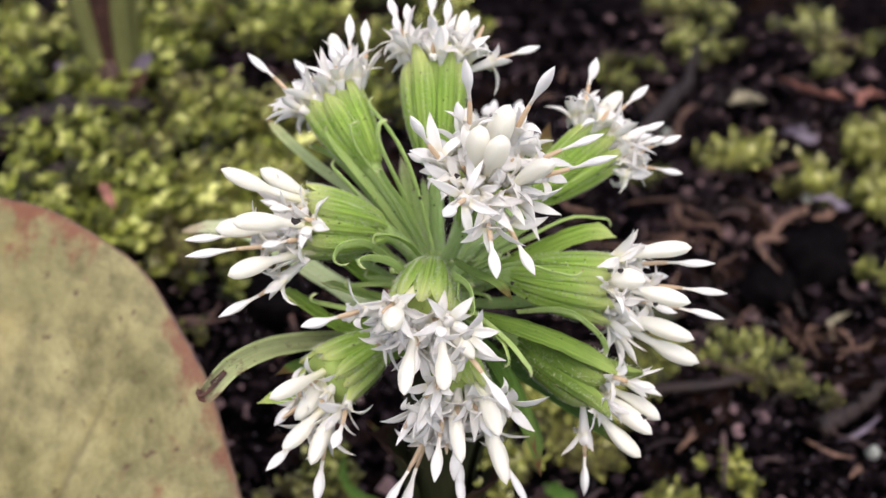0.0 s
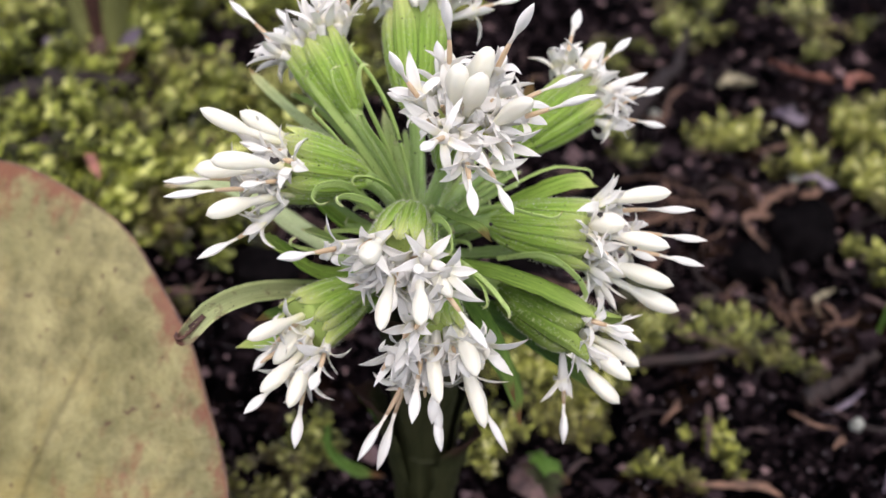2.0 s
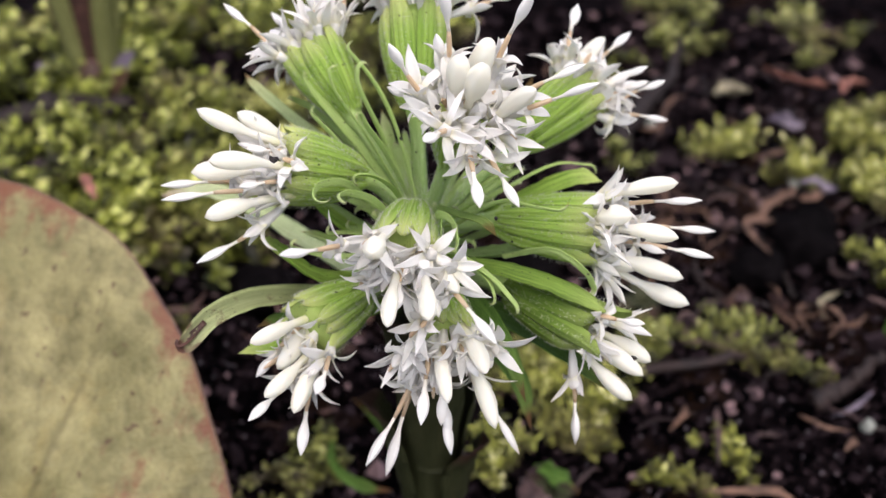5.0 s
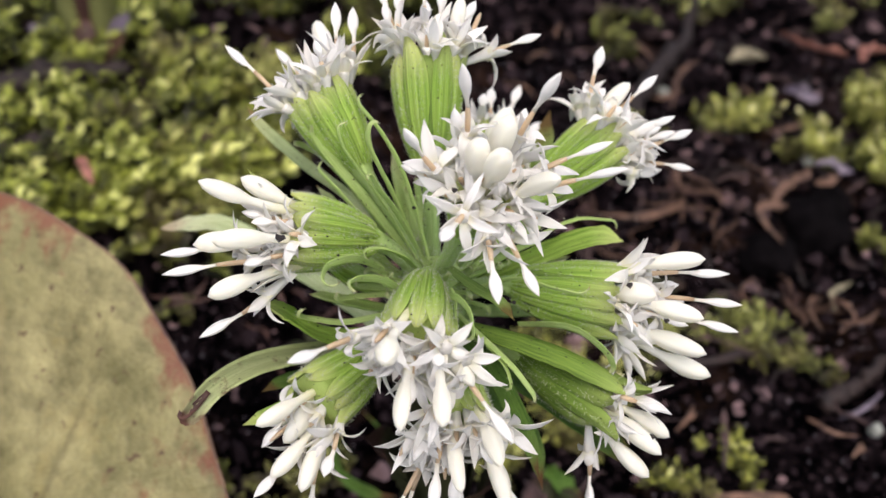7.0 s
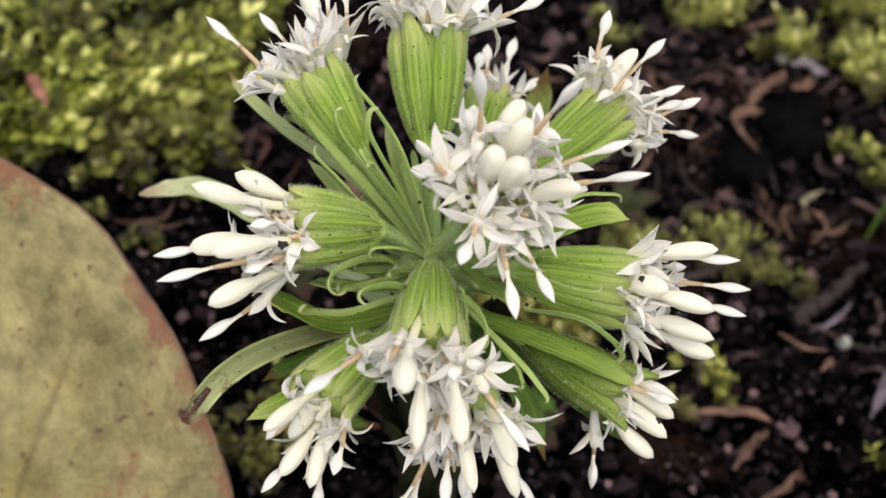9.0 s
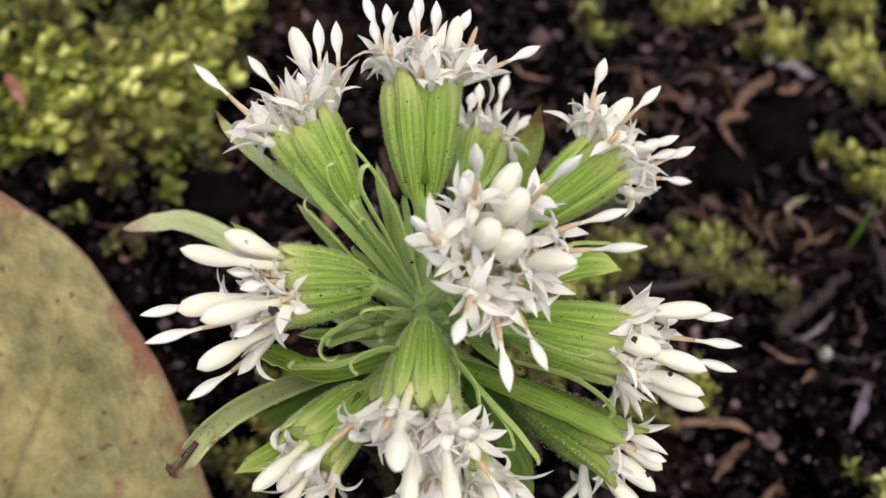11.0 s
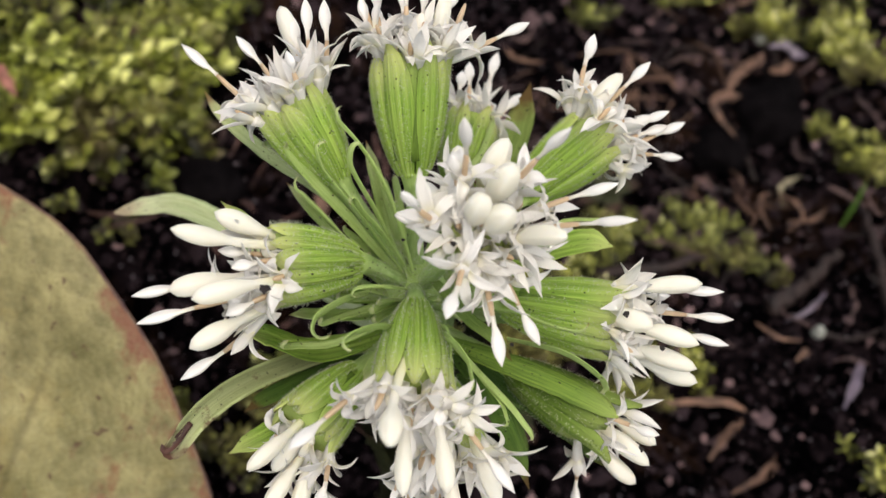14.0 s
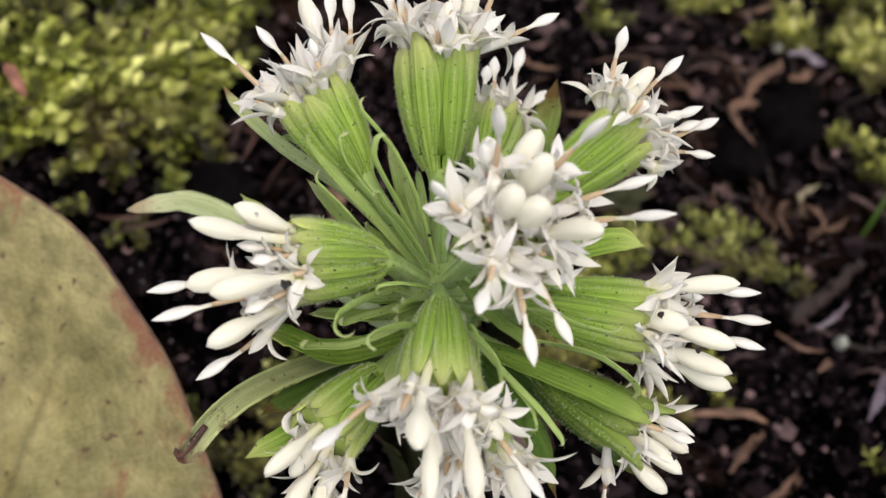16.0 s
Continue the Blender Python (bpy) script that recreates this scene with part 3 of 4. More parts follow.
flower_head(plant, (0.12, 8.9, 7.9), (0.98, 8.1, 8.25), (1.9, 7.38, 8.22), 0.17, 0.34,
            [(2.54, 7.33, 7.77, "bud"), (2.67, 7.42, 8.05, "star"), (2.4, 7.07, 7.81, "bud"), (1.7, 7.0, 6.79, "open"), (2.05, 7.0, 8.1, "star"), (2.3, 7.0, 7.5, "bud")], 3, 19, 0.4, 0.3, 7, 0.25, green=BRACT_SHADED)
flower_head(plant, (0.0, 8.9, 7.7), (0.1, 7.85, 8.5), (0.25, 7.05, 8.35), 0.17, 0.34,
            [(-0.69, 6.5, 7.05, "open"), (-0.49, 6.6, 6.78, "open"), (1.02, 6.7, 6.99, "open"), (1.1, 6.6, 8.2, "star"),
             (-0.55, 6.5, 8.14, "star"), (-0.34, 6.45, 8.27, "star"), (-0.24, 6.5, 8.75, "star"), (-0.06, 6.5, 8.98, "star"), (0.22, 6.35, 8.17, "bud"), (0.07, 6.4, 7.64, "star"), (0.25, 6.5, 7.2, "open"), (0.45, 6.4, 8.49, "star"), (0.78, 6.55, 8.38, "star"), (0.73, 6.55, 7.56, "bud"), (-0.01, 6.4, 8.16, "star"), (0.6, 6.45, 8.48, "bud")], 14, 20, 0.8, 0.7, reach=(0.55, 1.0))
flower_head(plant, (0.1, 9.3, 8.4), (0.5, 10.35, 8.9), (0.75, 11.15, 9.2), 0.18, 0.36,
            [(1.15, 12.05, 9.35, "open"), (0.95, 11.9, 9.1, "star")], 7, 21, 0.4)


# ---- leaves and curled bracts of the plant ----
def leafy(name, points, width, material, label="", normal=(0, 0, 1), cup=0.3, taper=0.9, thick=0.018, blunt=5.0, ruffle=0.05):
    n = 22
    s = np.linspace(0, 1, n)
    w = width * (0.42 + 0.58 * np.sin(np.pi * np.clip(s * 0.85 + 0.1, 0, 1))) * np.clip((1 - s) * blunt, 0.03, 1) ** taper
    g = Geo()
    blade(g, spline(points, n), w, normal, cup, thick, 9, 0, ruffle, 0.03, seed=int(1000 * abs(points[-1][0])) + 3)
    return part(name, g, material, plant, label)


leafy("stem_leaf", [(-0.3, 9.1, 7.3), (-1.2, 8.75, 7.65), (-2.0, 8.15, 8.1), (-2.45, 7.72, 8.2), (-2.7, 7.43, 8.06), (-2.82, 7.42, 8.05)], 0.13, WITHERED, "narrow grey-green leaf with a browned tip", (0.1, -0.5, 1), 0.95, ruffle=0.09)
leafy("withered_tip", [(-2.5, 7.65, 8.2), (-2.64, 7.5, 8.12), (-2.74, 7.43, 8.08), (-2.79, 7.44, 8.09), (-2.8, 7.46, 8.13)], 0.05, RUSSET, "curled dry brown tip of a leaf", (0.1, -0.5, 1), 0.9, ruffle=0.1)
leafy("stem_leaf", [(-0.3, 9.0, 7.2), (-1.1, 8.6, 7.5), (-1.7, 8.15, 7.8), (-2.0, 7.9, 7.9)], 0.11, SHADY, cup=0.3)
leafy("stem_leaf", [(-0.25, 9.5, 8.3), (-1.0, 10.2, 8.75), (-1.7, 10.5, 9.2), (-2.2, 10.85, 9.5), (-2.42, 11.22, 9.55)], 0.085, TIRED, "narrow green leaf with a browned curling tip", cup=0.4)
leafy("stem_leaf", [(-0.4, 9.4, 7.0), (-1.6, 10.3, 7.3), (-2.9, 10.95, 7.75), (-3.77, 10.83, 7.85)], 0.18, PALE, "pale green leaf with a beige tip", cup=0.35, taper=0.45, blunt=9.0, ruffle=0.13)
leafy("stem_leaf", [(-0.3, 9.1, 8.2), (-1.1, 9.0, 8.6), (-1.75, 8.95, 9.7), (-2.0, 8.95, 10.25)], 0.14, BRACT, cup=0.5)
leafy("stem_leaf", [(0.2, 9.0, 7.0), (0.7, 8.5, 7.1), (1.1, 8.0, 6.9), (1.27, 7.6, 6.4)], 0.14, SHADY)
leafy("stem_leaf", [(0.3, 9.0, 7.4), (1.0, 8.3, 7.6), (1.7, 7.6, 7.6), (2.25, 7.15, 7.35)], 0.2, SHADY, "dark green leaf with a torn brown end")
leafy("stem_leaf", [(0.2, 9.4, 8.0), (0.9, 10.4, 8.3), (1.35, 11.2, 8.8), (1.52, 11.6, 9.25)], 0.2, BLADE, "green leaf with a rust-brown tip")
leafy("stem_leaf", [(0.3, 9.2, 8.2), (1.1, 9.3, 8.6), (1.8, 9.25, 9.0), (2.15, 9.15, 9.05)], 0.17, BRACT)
leafy("stem_leaf", [(0.2, 8.3, 8.6), (0.75, 7.95, 8.75), (1.25, 7.68, 8.78), (1.75, 7.42, 8.68), (1.95, 7.3, 8.55)], 0.145, BRACT_SHADED, "broad smooth green bract", cup=-0.4, taper=0.5, blunt=6.0)
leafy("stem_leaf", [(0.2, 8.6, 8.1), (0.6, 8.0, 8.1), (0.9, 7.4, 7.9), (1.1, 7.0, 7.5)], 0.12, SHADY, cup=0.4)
leafy("stem_leaf", [(-0.3, 8.9, 7.8), (-1.2, 8.5, 8.1), (-1.7, 8.4, 8.6), (-1.9, 8.3, 8.9)], 0.18, BRACT)
leafy("stem_leaf", [(-0.4, 8.7, 7.6), (-1.2, 8.0, 7.75), (-1.8, 7.6, 7.85), (-2.13, 7.39, 7.95)], 0.14, BRACT)
leafy("stem_leaf", [(0.1, 8.9, 8.9), (0.4, 8.1, 9.3), (0.62, 7.75, 9.45), (0.76, 7.52, 9.42)], 0.075, BLADE, "narrow bract with a brown end", cup=0.2)


for k, (a, o, h) in enumerate([(2.5, 1.5, 1.0), (2.85, 1.3, 0.6), (2.2, 1.4, 1.3), (3.5, 1.2, 0.7), (0.6, 1.2, 0.7), (0.2, 1.4, 0.5), (1.9, 1.3, 1.2), (-0.35, 1.2, 0.4), (5.5, 1.3, 0.1), (4.2, 1.0, 0.3)]):
    d = vec(math.cos(a), math.sin(a), 0)
    b = vec(-0.05, 9.1, 8.05) + d * 0.3
    leafy("stem_leaf", [tuple(b), tuple(b + d * o * 0.45 + vec(0, 0, h * 0.4)), tuple(b + d * o * 0.8 + vec(0, 0, h * 0.8)), tuple(b + d * o + vec(0, 0, h * 1.05))], (0.085, 0.11, 0.075)[k % 3], (CURL, STALK, CURL)[k % 3], cup=0.6)

# scales added round the stem, dark to carry the shade beneath the heads
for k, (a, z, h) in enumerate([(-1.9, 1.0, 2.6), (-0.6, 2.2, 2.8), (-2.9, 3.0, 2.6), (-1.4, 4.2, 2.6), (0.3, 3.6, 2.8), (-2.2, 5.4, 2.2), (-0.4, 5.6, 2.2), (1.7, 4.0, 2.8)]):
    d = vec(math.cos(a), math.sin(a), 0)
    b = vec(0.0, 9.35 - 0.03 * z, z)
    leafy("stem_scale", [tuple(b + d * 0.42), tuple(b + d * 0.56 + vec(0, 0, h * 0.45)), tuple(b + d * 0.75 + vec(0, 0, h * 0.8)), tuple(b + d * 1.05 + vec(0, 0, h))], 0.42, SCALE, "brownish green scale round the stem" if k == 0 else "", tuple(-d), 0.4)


STRAP_HAIR = []


def bracteole(points, width, curl, turns=0.6, size=0.1):
    """A thin strap from the flower stalk that ends in a small hook."""
    p = spline(points, 11)
    t, c = unit(p[-1] - p[-2]), unit(curl)
    c = unit(c - t * (c @ t))
    a = np.linspace(0.15, 1, 8) * turns * 2 * math.pi
    hook = p[-1] + size * (np.sin(a)[:, None] * t + (1 - np.cos(a))[:, None] * c)
    q = np.vstack([p, hook])
    s = np.linspace(0, 1, len(q))
    w = 0.66 * width * np.minimum(1, 0.55 + s * 2) * (1 - 0.8 * s ** 1.6) * np.clip((1 - s) * 9, 0.05, 1)
    g = Geo()
    blade(g, q, w, c, 0.35, 0.011, 5, 0, 0.03, seed=int(abs(points[-1][1] * 911)))
    part("bracteole", g, CURL, plant)
    r = np.random.default_rng(int(abs(points[-1][0] * 977)) + 5)
    k = r.integers(0, len(q) - 1, 50)
    at = q[k] + (q[k + 1] - q[k]) * r.uniform(size=(50, 1))
    wide = r.normal(size=(50, 3))
    wide /= np.linalg.norm(wide, axis=1, keepdims=True)
    STRAP_HAIR.extend(zip(at + wide * w[k][:, None] * 0.8, wide))


bracteole([(-0.15, 9.0, 8.78), (-0.5, 9.2, 9.7), (-0.75, 9.3, 10.3), (-0.74, 9.36, 10.5)], 0.085, (0.7, 0.5, 0.3), 0.4, 0.07)
bracteole([(-0.2, 9.05, 8.68), (-0.75, 9.25, 9.5), (-1.2, 9.5, 10.0), (-1.36, 9.62, 10.2)], 0.1, (0.2, -0.3, 0.9), 0.2, 0.12)
bracteole([(-0.2, 9.05, 8.78), (-0.65, 9.2, 9.65), (-1.0, 9.38, 10.15), (-1.08, 9.47, 10.36)], 0.095, (0.9, 0.2, 0.1), 0.35, 0.08)
bracteole([(-0.1, 9.0, 8.88), (-0.35, 9.3, 9.8), (-0.6, 9.55, 10.25), (-0.85, 9.75, 10.5)], 0.075, (-0.2, 0.7, 0.6), 0.3, 0.1)
bracteole([(-0.2, 9.0, 8.58), (-0.7, 9.0, 9.3), (-1.1, 9.25, 9.7), (-1.3, 9.4, 9.85)], 0.1, (0.1, 0.8, 0.5), 0.3, 0.1)
bracteole([(-0.1, 9.0, 8.78), (-0.45, 9.05, 9.6), (-0.62, 9.1, 9.85), (-0.7, 9.15, 10.0)], 0.08, (-0.6, -0.6, 0.2), 0.5, 0.05)
bracteole([(-0.15, 8.85, 8.78), (-0.35, 8.4, 9.5), (-0.55, 8.25, 9.75), (-0.7, 8.2, 9.8)], 0.08, (0.1, -0.3, -0.9), 0.5, 0.06)
bracteole([(-0.6, 8.6, 9.13), (-0.85, 8.1, 9.75), (-1.08, 7.85, 9.9), (-1.14, 7.74, 9.88)], 0.075, (0.7, -0.6, -0.3), 0.5, 0.1)
bracteole([(-0.2, 8.2, 8.88), (-0.5, 7.85, 9.65), (-0.75, 7.6, 9.95), (-0.84, 7.5, 10.0)], 0.075, (0.5, -0.7, -0.3), 0.45, 0.07)
bracteole([(-0.05, 8.2, 8.93), (0.15, 7.75, 9.55), (0.3, 7.4, 9.7), (0.34, 7.22, 9.6)], 0.07, (-0.3, -0.4, -0.8), 0.4, 0.08)
bracteole([(0.0, 8.2, 8.78), (0.12, 7.95, 9.4), (0.17, 7.75, 9.5), (0.17, 7.62, 9.42)], 0.07, (0.2, -0.2, -0.9), 0.3, 0.06)
bracteole([(0.1, 8.4, 8.8), (0.5, 7.6, 9.05), (0.75, 7.25, 9.05), (0.93, 7.0, 8.95)], 0.07, (0.1, -0.3, -0.9), 0.3, 0.08)
bracteole([(0.2, 8.3, 8.8), (0.5, 7.6, 9.0), (0.68, 7.3, 9.0), (0.73, 7.15, 8.92)], 0.06, (-0.3, -0.3, -0.8), 0.4, 0.06)
bracteole([(0.3, 8.6, 8.78), (0.8, 8.05, 9.5), (1.15, 7.8, 9.6), (1.38, 7.72, 9.6)], 0.07, (0.2, 0.6, 0.6), 0.25, 0.12)
bracteole([(0.9, 8.3, 8.58), (1.4, 7.85, 9.0), (1.75, 7.65, 8.85), (1.86, 7.62, 8.65)], 0.075, (-0.4, -0.2, -0.8), 0.3, 0.08)
bracteole([(0.1, 9.2, 8.58), (0.4, 9.9, 9.2), (0.75, 10.3, 9.35), (0.9, 10.6, 9.5)], 0.08, (-0.3, 0.2, 0.8), 0.3, 0.1)
bracteole([(0.3, 9.1, 8.6), (1.0, 9.3, 8.9), (1.6, 9.5, 9.1), (2.05, 9.55, 9.05)], 0.08, (0.3, -0.3, -0.8), 0.3, 0.1)
bracteole([(-0.3, 9.2, 8.6), (-0.9, 9.8, 9.2), (-1.35, 10.2, 9.5), (-1.6, 10.3, 9.6)], 0.08, (-0.2, -0.6, 0.4), 0.5, 0.1)
bracteole([(-0.4, 8.6, 8.5), (-1.0, 8.3, 8.6), (-1.35, 8.2, 8.75), (-1.5, 8.1, 8.9)], 0.08, (-0.3, -0.3, 0.8), 0.5, 0.06)

r = np.random.default_rng(63)
for k in range(46):
    a = r.uniform(0.0, 6.28)
    d = vec(math.cos(a), math.sin(a), 0)
    h, o = r.uniform(0.25, 0.95), r.uniform(0.3, 1.15)
    b = vec(-0.06, 9.08, 8.35) + d * 0.12
    bracteole([tuple(b), tuple(b + d * o * 0.4 + vec(0, 0, h * 0.45)), tuple(b + d * o * 0.8 + vec(0, 0, h * 0.85)), tuple(b + d * o + vec(0, 0, h))], r.uniform(0.05, 0.11), tuple(-d + vec(0, 0, r.uniform(-1, 1))), r.uniform(0.15, 0.5), r.uniform(0.04, 0.08))

fuzz(plant, [p for p, _ in STRAP_HAIR], [o for _, o in STRAP_HAIR], r.uniform(0.015, 0.045, len(STRAP_HAIR)), 0.0018, "strap_hair")

# hairs about the crown, and soil splashed on the plant
r = np.random.default_rng(31)
pts = [vec(-0.06, 8.95, 8.8) + r.normal(size=3) * (0.26, 0.26, 0.18) for _ in range(2000)]
fuzz(plant, pts, [unit(p - vec(-0.05, 9.1, 8.4) + r.normal(size=3) * 0.2) for p in pts], r.uniform(0.03, 0.09, len(pts)), 0.0018, "crown_hair")


for x, y, z, k in [(-1.56, 7.98, 10.12, 0.055), (-0.13, 10.2, 10.88, 0.05), (1.98, 7.98, 9.46, 0.04), (2.35, 7.72, 9.2, 0.035), (2.3, 7.2, 7.95, 0.045), (0.15, 8.0, 10.7, 0.04), (-0.25, 8.6, 10.0, 0.025), (0.75, 7.6, 9.6, 0.03)]:
    g = Geo()
    q = np.array([(1, 0, 0), (-1, 0, 0), (0, 1, 0), (0, -1, 0), (0, 0, 1), (0, 0, -1), (0.7, 0.7, 0.3), (-0.6, 0.6, 0.5), (0.5, -0.7, 0.5)]) * r.uniform(0.6, 1.2, (9, 1)) * k + vec(x, y, z)
    g.add(q, [(0, 6, 4), (6, 2, 4), (2, 7, 4), (7, 1, 4), (1, 3, 4), (3, 8, 4), (8, 0, 4), (2, 6, 5), (6, 0, 5), (7, 2, 5), (1, 7, 5), (3, 1, 5), (8, 3, 5), (0, 8, 5)], np.zeros((9, 2)))
    part("soil_speck", g, SPECK, plant, "tiny dark speck of soil", False)


# ---- the big leaf beside it ----
def big_leaf():
    thing = new("large_leaf")
    origin = vec(-5.03, 10.61, 5.56)
    e1, e2, nrm = vec(0.906, -0.424, 0.0), vec(0.298, 0.638, 0.71), vec(-0.301, -0.643, 0.704)
    root = vec(-9.2, 8.2, 0.6)
    thing.location = root * CM
    tagged(thing, "broad pale olive leathery leaf with reddish blotches", "leaf")
    rings, spokes = 70, 260
    v, uv = [], []
    for i in range(rings + 1):
        s = i / rings
        for k in range(spokes):
            a = 2 * math.pi * k / spokes
            c, d = math.cos(a), math.sin(a)
            long = 5.97 if d > 0 else 3.6
            wob = 1 + 0.006 * math.sin(7 * a) + 0.004 * math.sin(17 * a + 1)
            x, y = -2.85 + 6.15 * s * c * wob, -4.15 + long * s * d * wob
            fold = 0.05 * math.sin(x * 1.3 + 0.5) + 0.045 * math.sin(y * 1.9 + x) - 0.16 * s ** 10
            vein, line = 0.0, 0.0
            for lean in (-1.1, -0.68, -0.3, 0.103, 0.5, 0.95):
                off = (x + 0.75) * math.cos(lean) - (y + 7.2) * math.sin(lean)
                far = math.hypot(x + 0.75, y + 7.2)
                k = max(0.0, min(1.0, (8.6 - far) / 2.5))
                vein += k * (0.03 * math.exp(-(off / 0.06) ** 2) - 0.03 * math.exp(-(off / 0.7) ** 2))
                line = max(line, k * math.exp(-(off / 0.05) ** 2))
            z = fold + vein
            v.append(origin + e1 * x + e2 * y + nrm * z)
            uv.append((s, line))
    n = (rings + 1) * spokes
    under = [p - nrm * 0.05 for p in v]
    f = []
    for i in range(rings):
        for k in range(spokes):
            a, b = i * spokes + k, i * spokes + (k + 1) % spokes
            f += [(a, a + spokes, b + spokes, b), (n + b, n + b + spokes, n + a + spokes, n + a)]
    g = Geo()
    g.add(v + under, f, uv + uv)
    part("leaf_blade", g, LEATHER, thing)
    g = Geo()
    edge = v[rings * spokes:]
    tube(g, [p - nrm * 0.025 for p in edge] + [edge[0] - nrm * 0.025], [0.028] * (spokes + 1), 8)
    part("leaf_rim", g, RIM, thing, "thin reddish rim")
    g = Geo()
    tube(g, spline([root, (-9.6, 8.2, 1.6), tuple(origin + e1 * -2.75 + e2 * -7.5 - nrm * 0.15), tuple(origin + e1 * -2.75 + e2 * -5.5 - nrm * 0.02)], 16), np.linspace(0.3, 0.12, 16), 10)
    part("leaf_stalk", g, STALK, thing)


big_leaf()


# ---- ground ----
def ground_height(x, y):
    """Soil, in centimetres: lumps over a bed that rises where the moss grows."""
    if max(abs(x), abs(y)) > 300:
        return -0.1
    p = Vector((x * 0.16, y * 0.16, 0.3))
    z = 0.75 * noise.noise(p) + 0.45 * noise.noise(p * 3.1) + 0.3 * noise.noise(p * 8.0) + 0.14 * noise.noise(p * 19.0)
    z += 1.5 / (1 + math.exp((x + 3.8 - 0.12 * (y - 16)) * 0.9)) / (1 + math.exp((13.5 - y) * 0.9))
    return z * math.exp(-((x * x + (y - 15) ** 2) / 9000.0)) - 0.1


def make_ground():
    n = 300
    s = np.linspace(-1, 1, n)
    line = 18 * s + 5000 * np.abs(s) ** 15 * np.sign(s) + 60 * s ** 5
    v = [(x, y + 19, ground_height(x, y + 19)) for y in line for x in line]
    f = [(j * n + i, j * n + i + 1, (j + 1) * n + i + 1, (j + 1) * n + i) for j in range(n - 1) for i in range(n - 1)]
    g = Geo().add(v, f, np.array(v)[:, :2])
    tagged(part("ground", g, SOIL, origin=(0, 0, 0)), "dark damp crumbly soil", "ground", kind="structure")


make_ground()


def crumbs():
    """Loose crumbs of soil over the bed."""
    r, g = np.random.default_rng(5), Geo()
    shape = vec(1, 0, 0), vec(-1, 0, 0), vec(0, 1, 0), vec(0, -1, 0), vec(0, 0, 1), vec(0, 0, -1)
    faces = [(0, 2, 4), (2, 1, 4), (1, 3, 4), (3, 0, 4), (2, 0, 5), (1, 2, 5), (3, 1, 5), (0, 3, 5)]
    for _ in range(11000):
        x, y = r.uniform(-13, 16), r.uniform(8.5, 36)
        k = r.uniform(0.04, 0.16) * (2.2 if r.uniform() < 0.1 else 1.0)
        c = vec(x, y, ground_height(x, y) + k * 0.3)
        g.add([c + k * (p * r.uniform(0.6, 1.2, 3) + r.normal(size=3) * 0.18) for p in shape], faces, [(0, 0)] * 6)
    tagged(part("soil_crumbs", g, CRUMB, smooth=False), "loose dark crumbs of soil", "soil", kind="stuff")


crumbs()


def grit():
    """Tiny pale grains on the soil, added to stand for its wet glints."""
    r, g = np.random.default_rng(15), Geo()
    for _ in range(2600):
        x, y = r.uniform(-6, 15), r.uniform(9, 30)
        speck(g, vec(x, y, ground_height(x, y) + r.uniform(0.02, 0.14)), r.uniform(0.012, 0.05), r)
    tagged(part("grit", g, GLINT, smooth=False), "pale mauve-grey grains added as glints on the soil", "grit", kind="stuff")


grit()


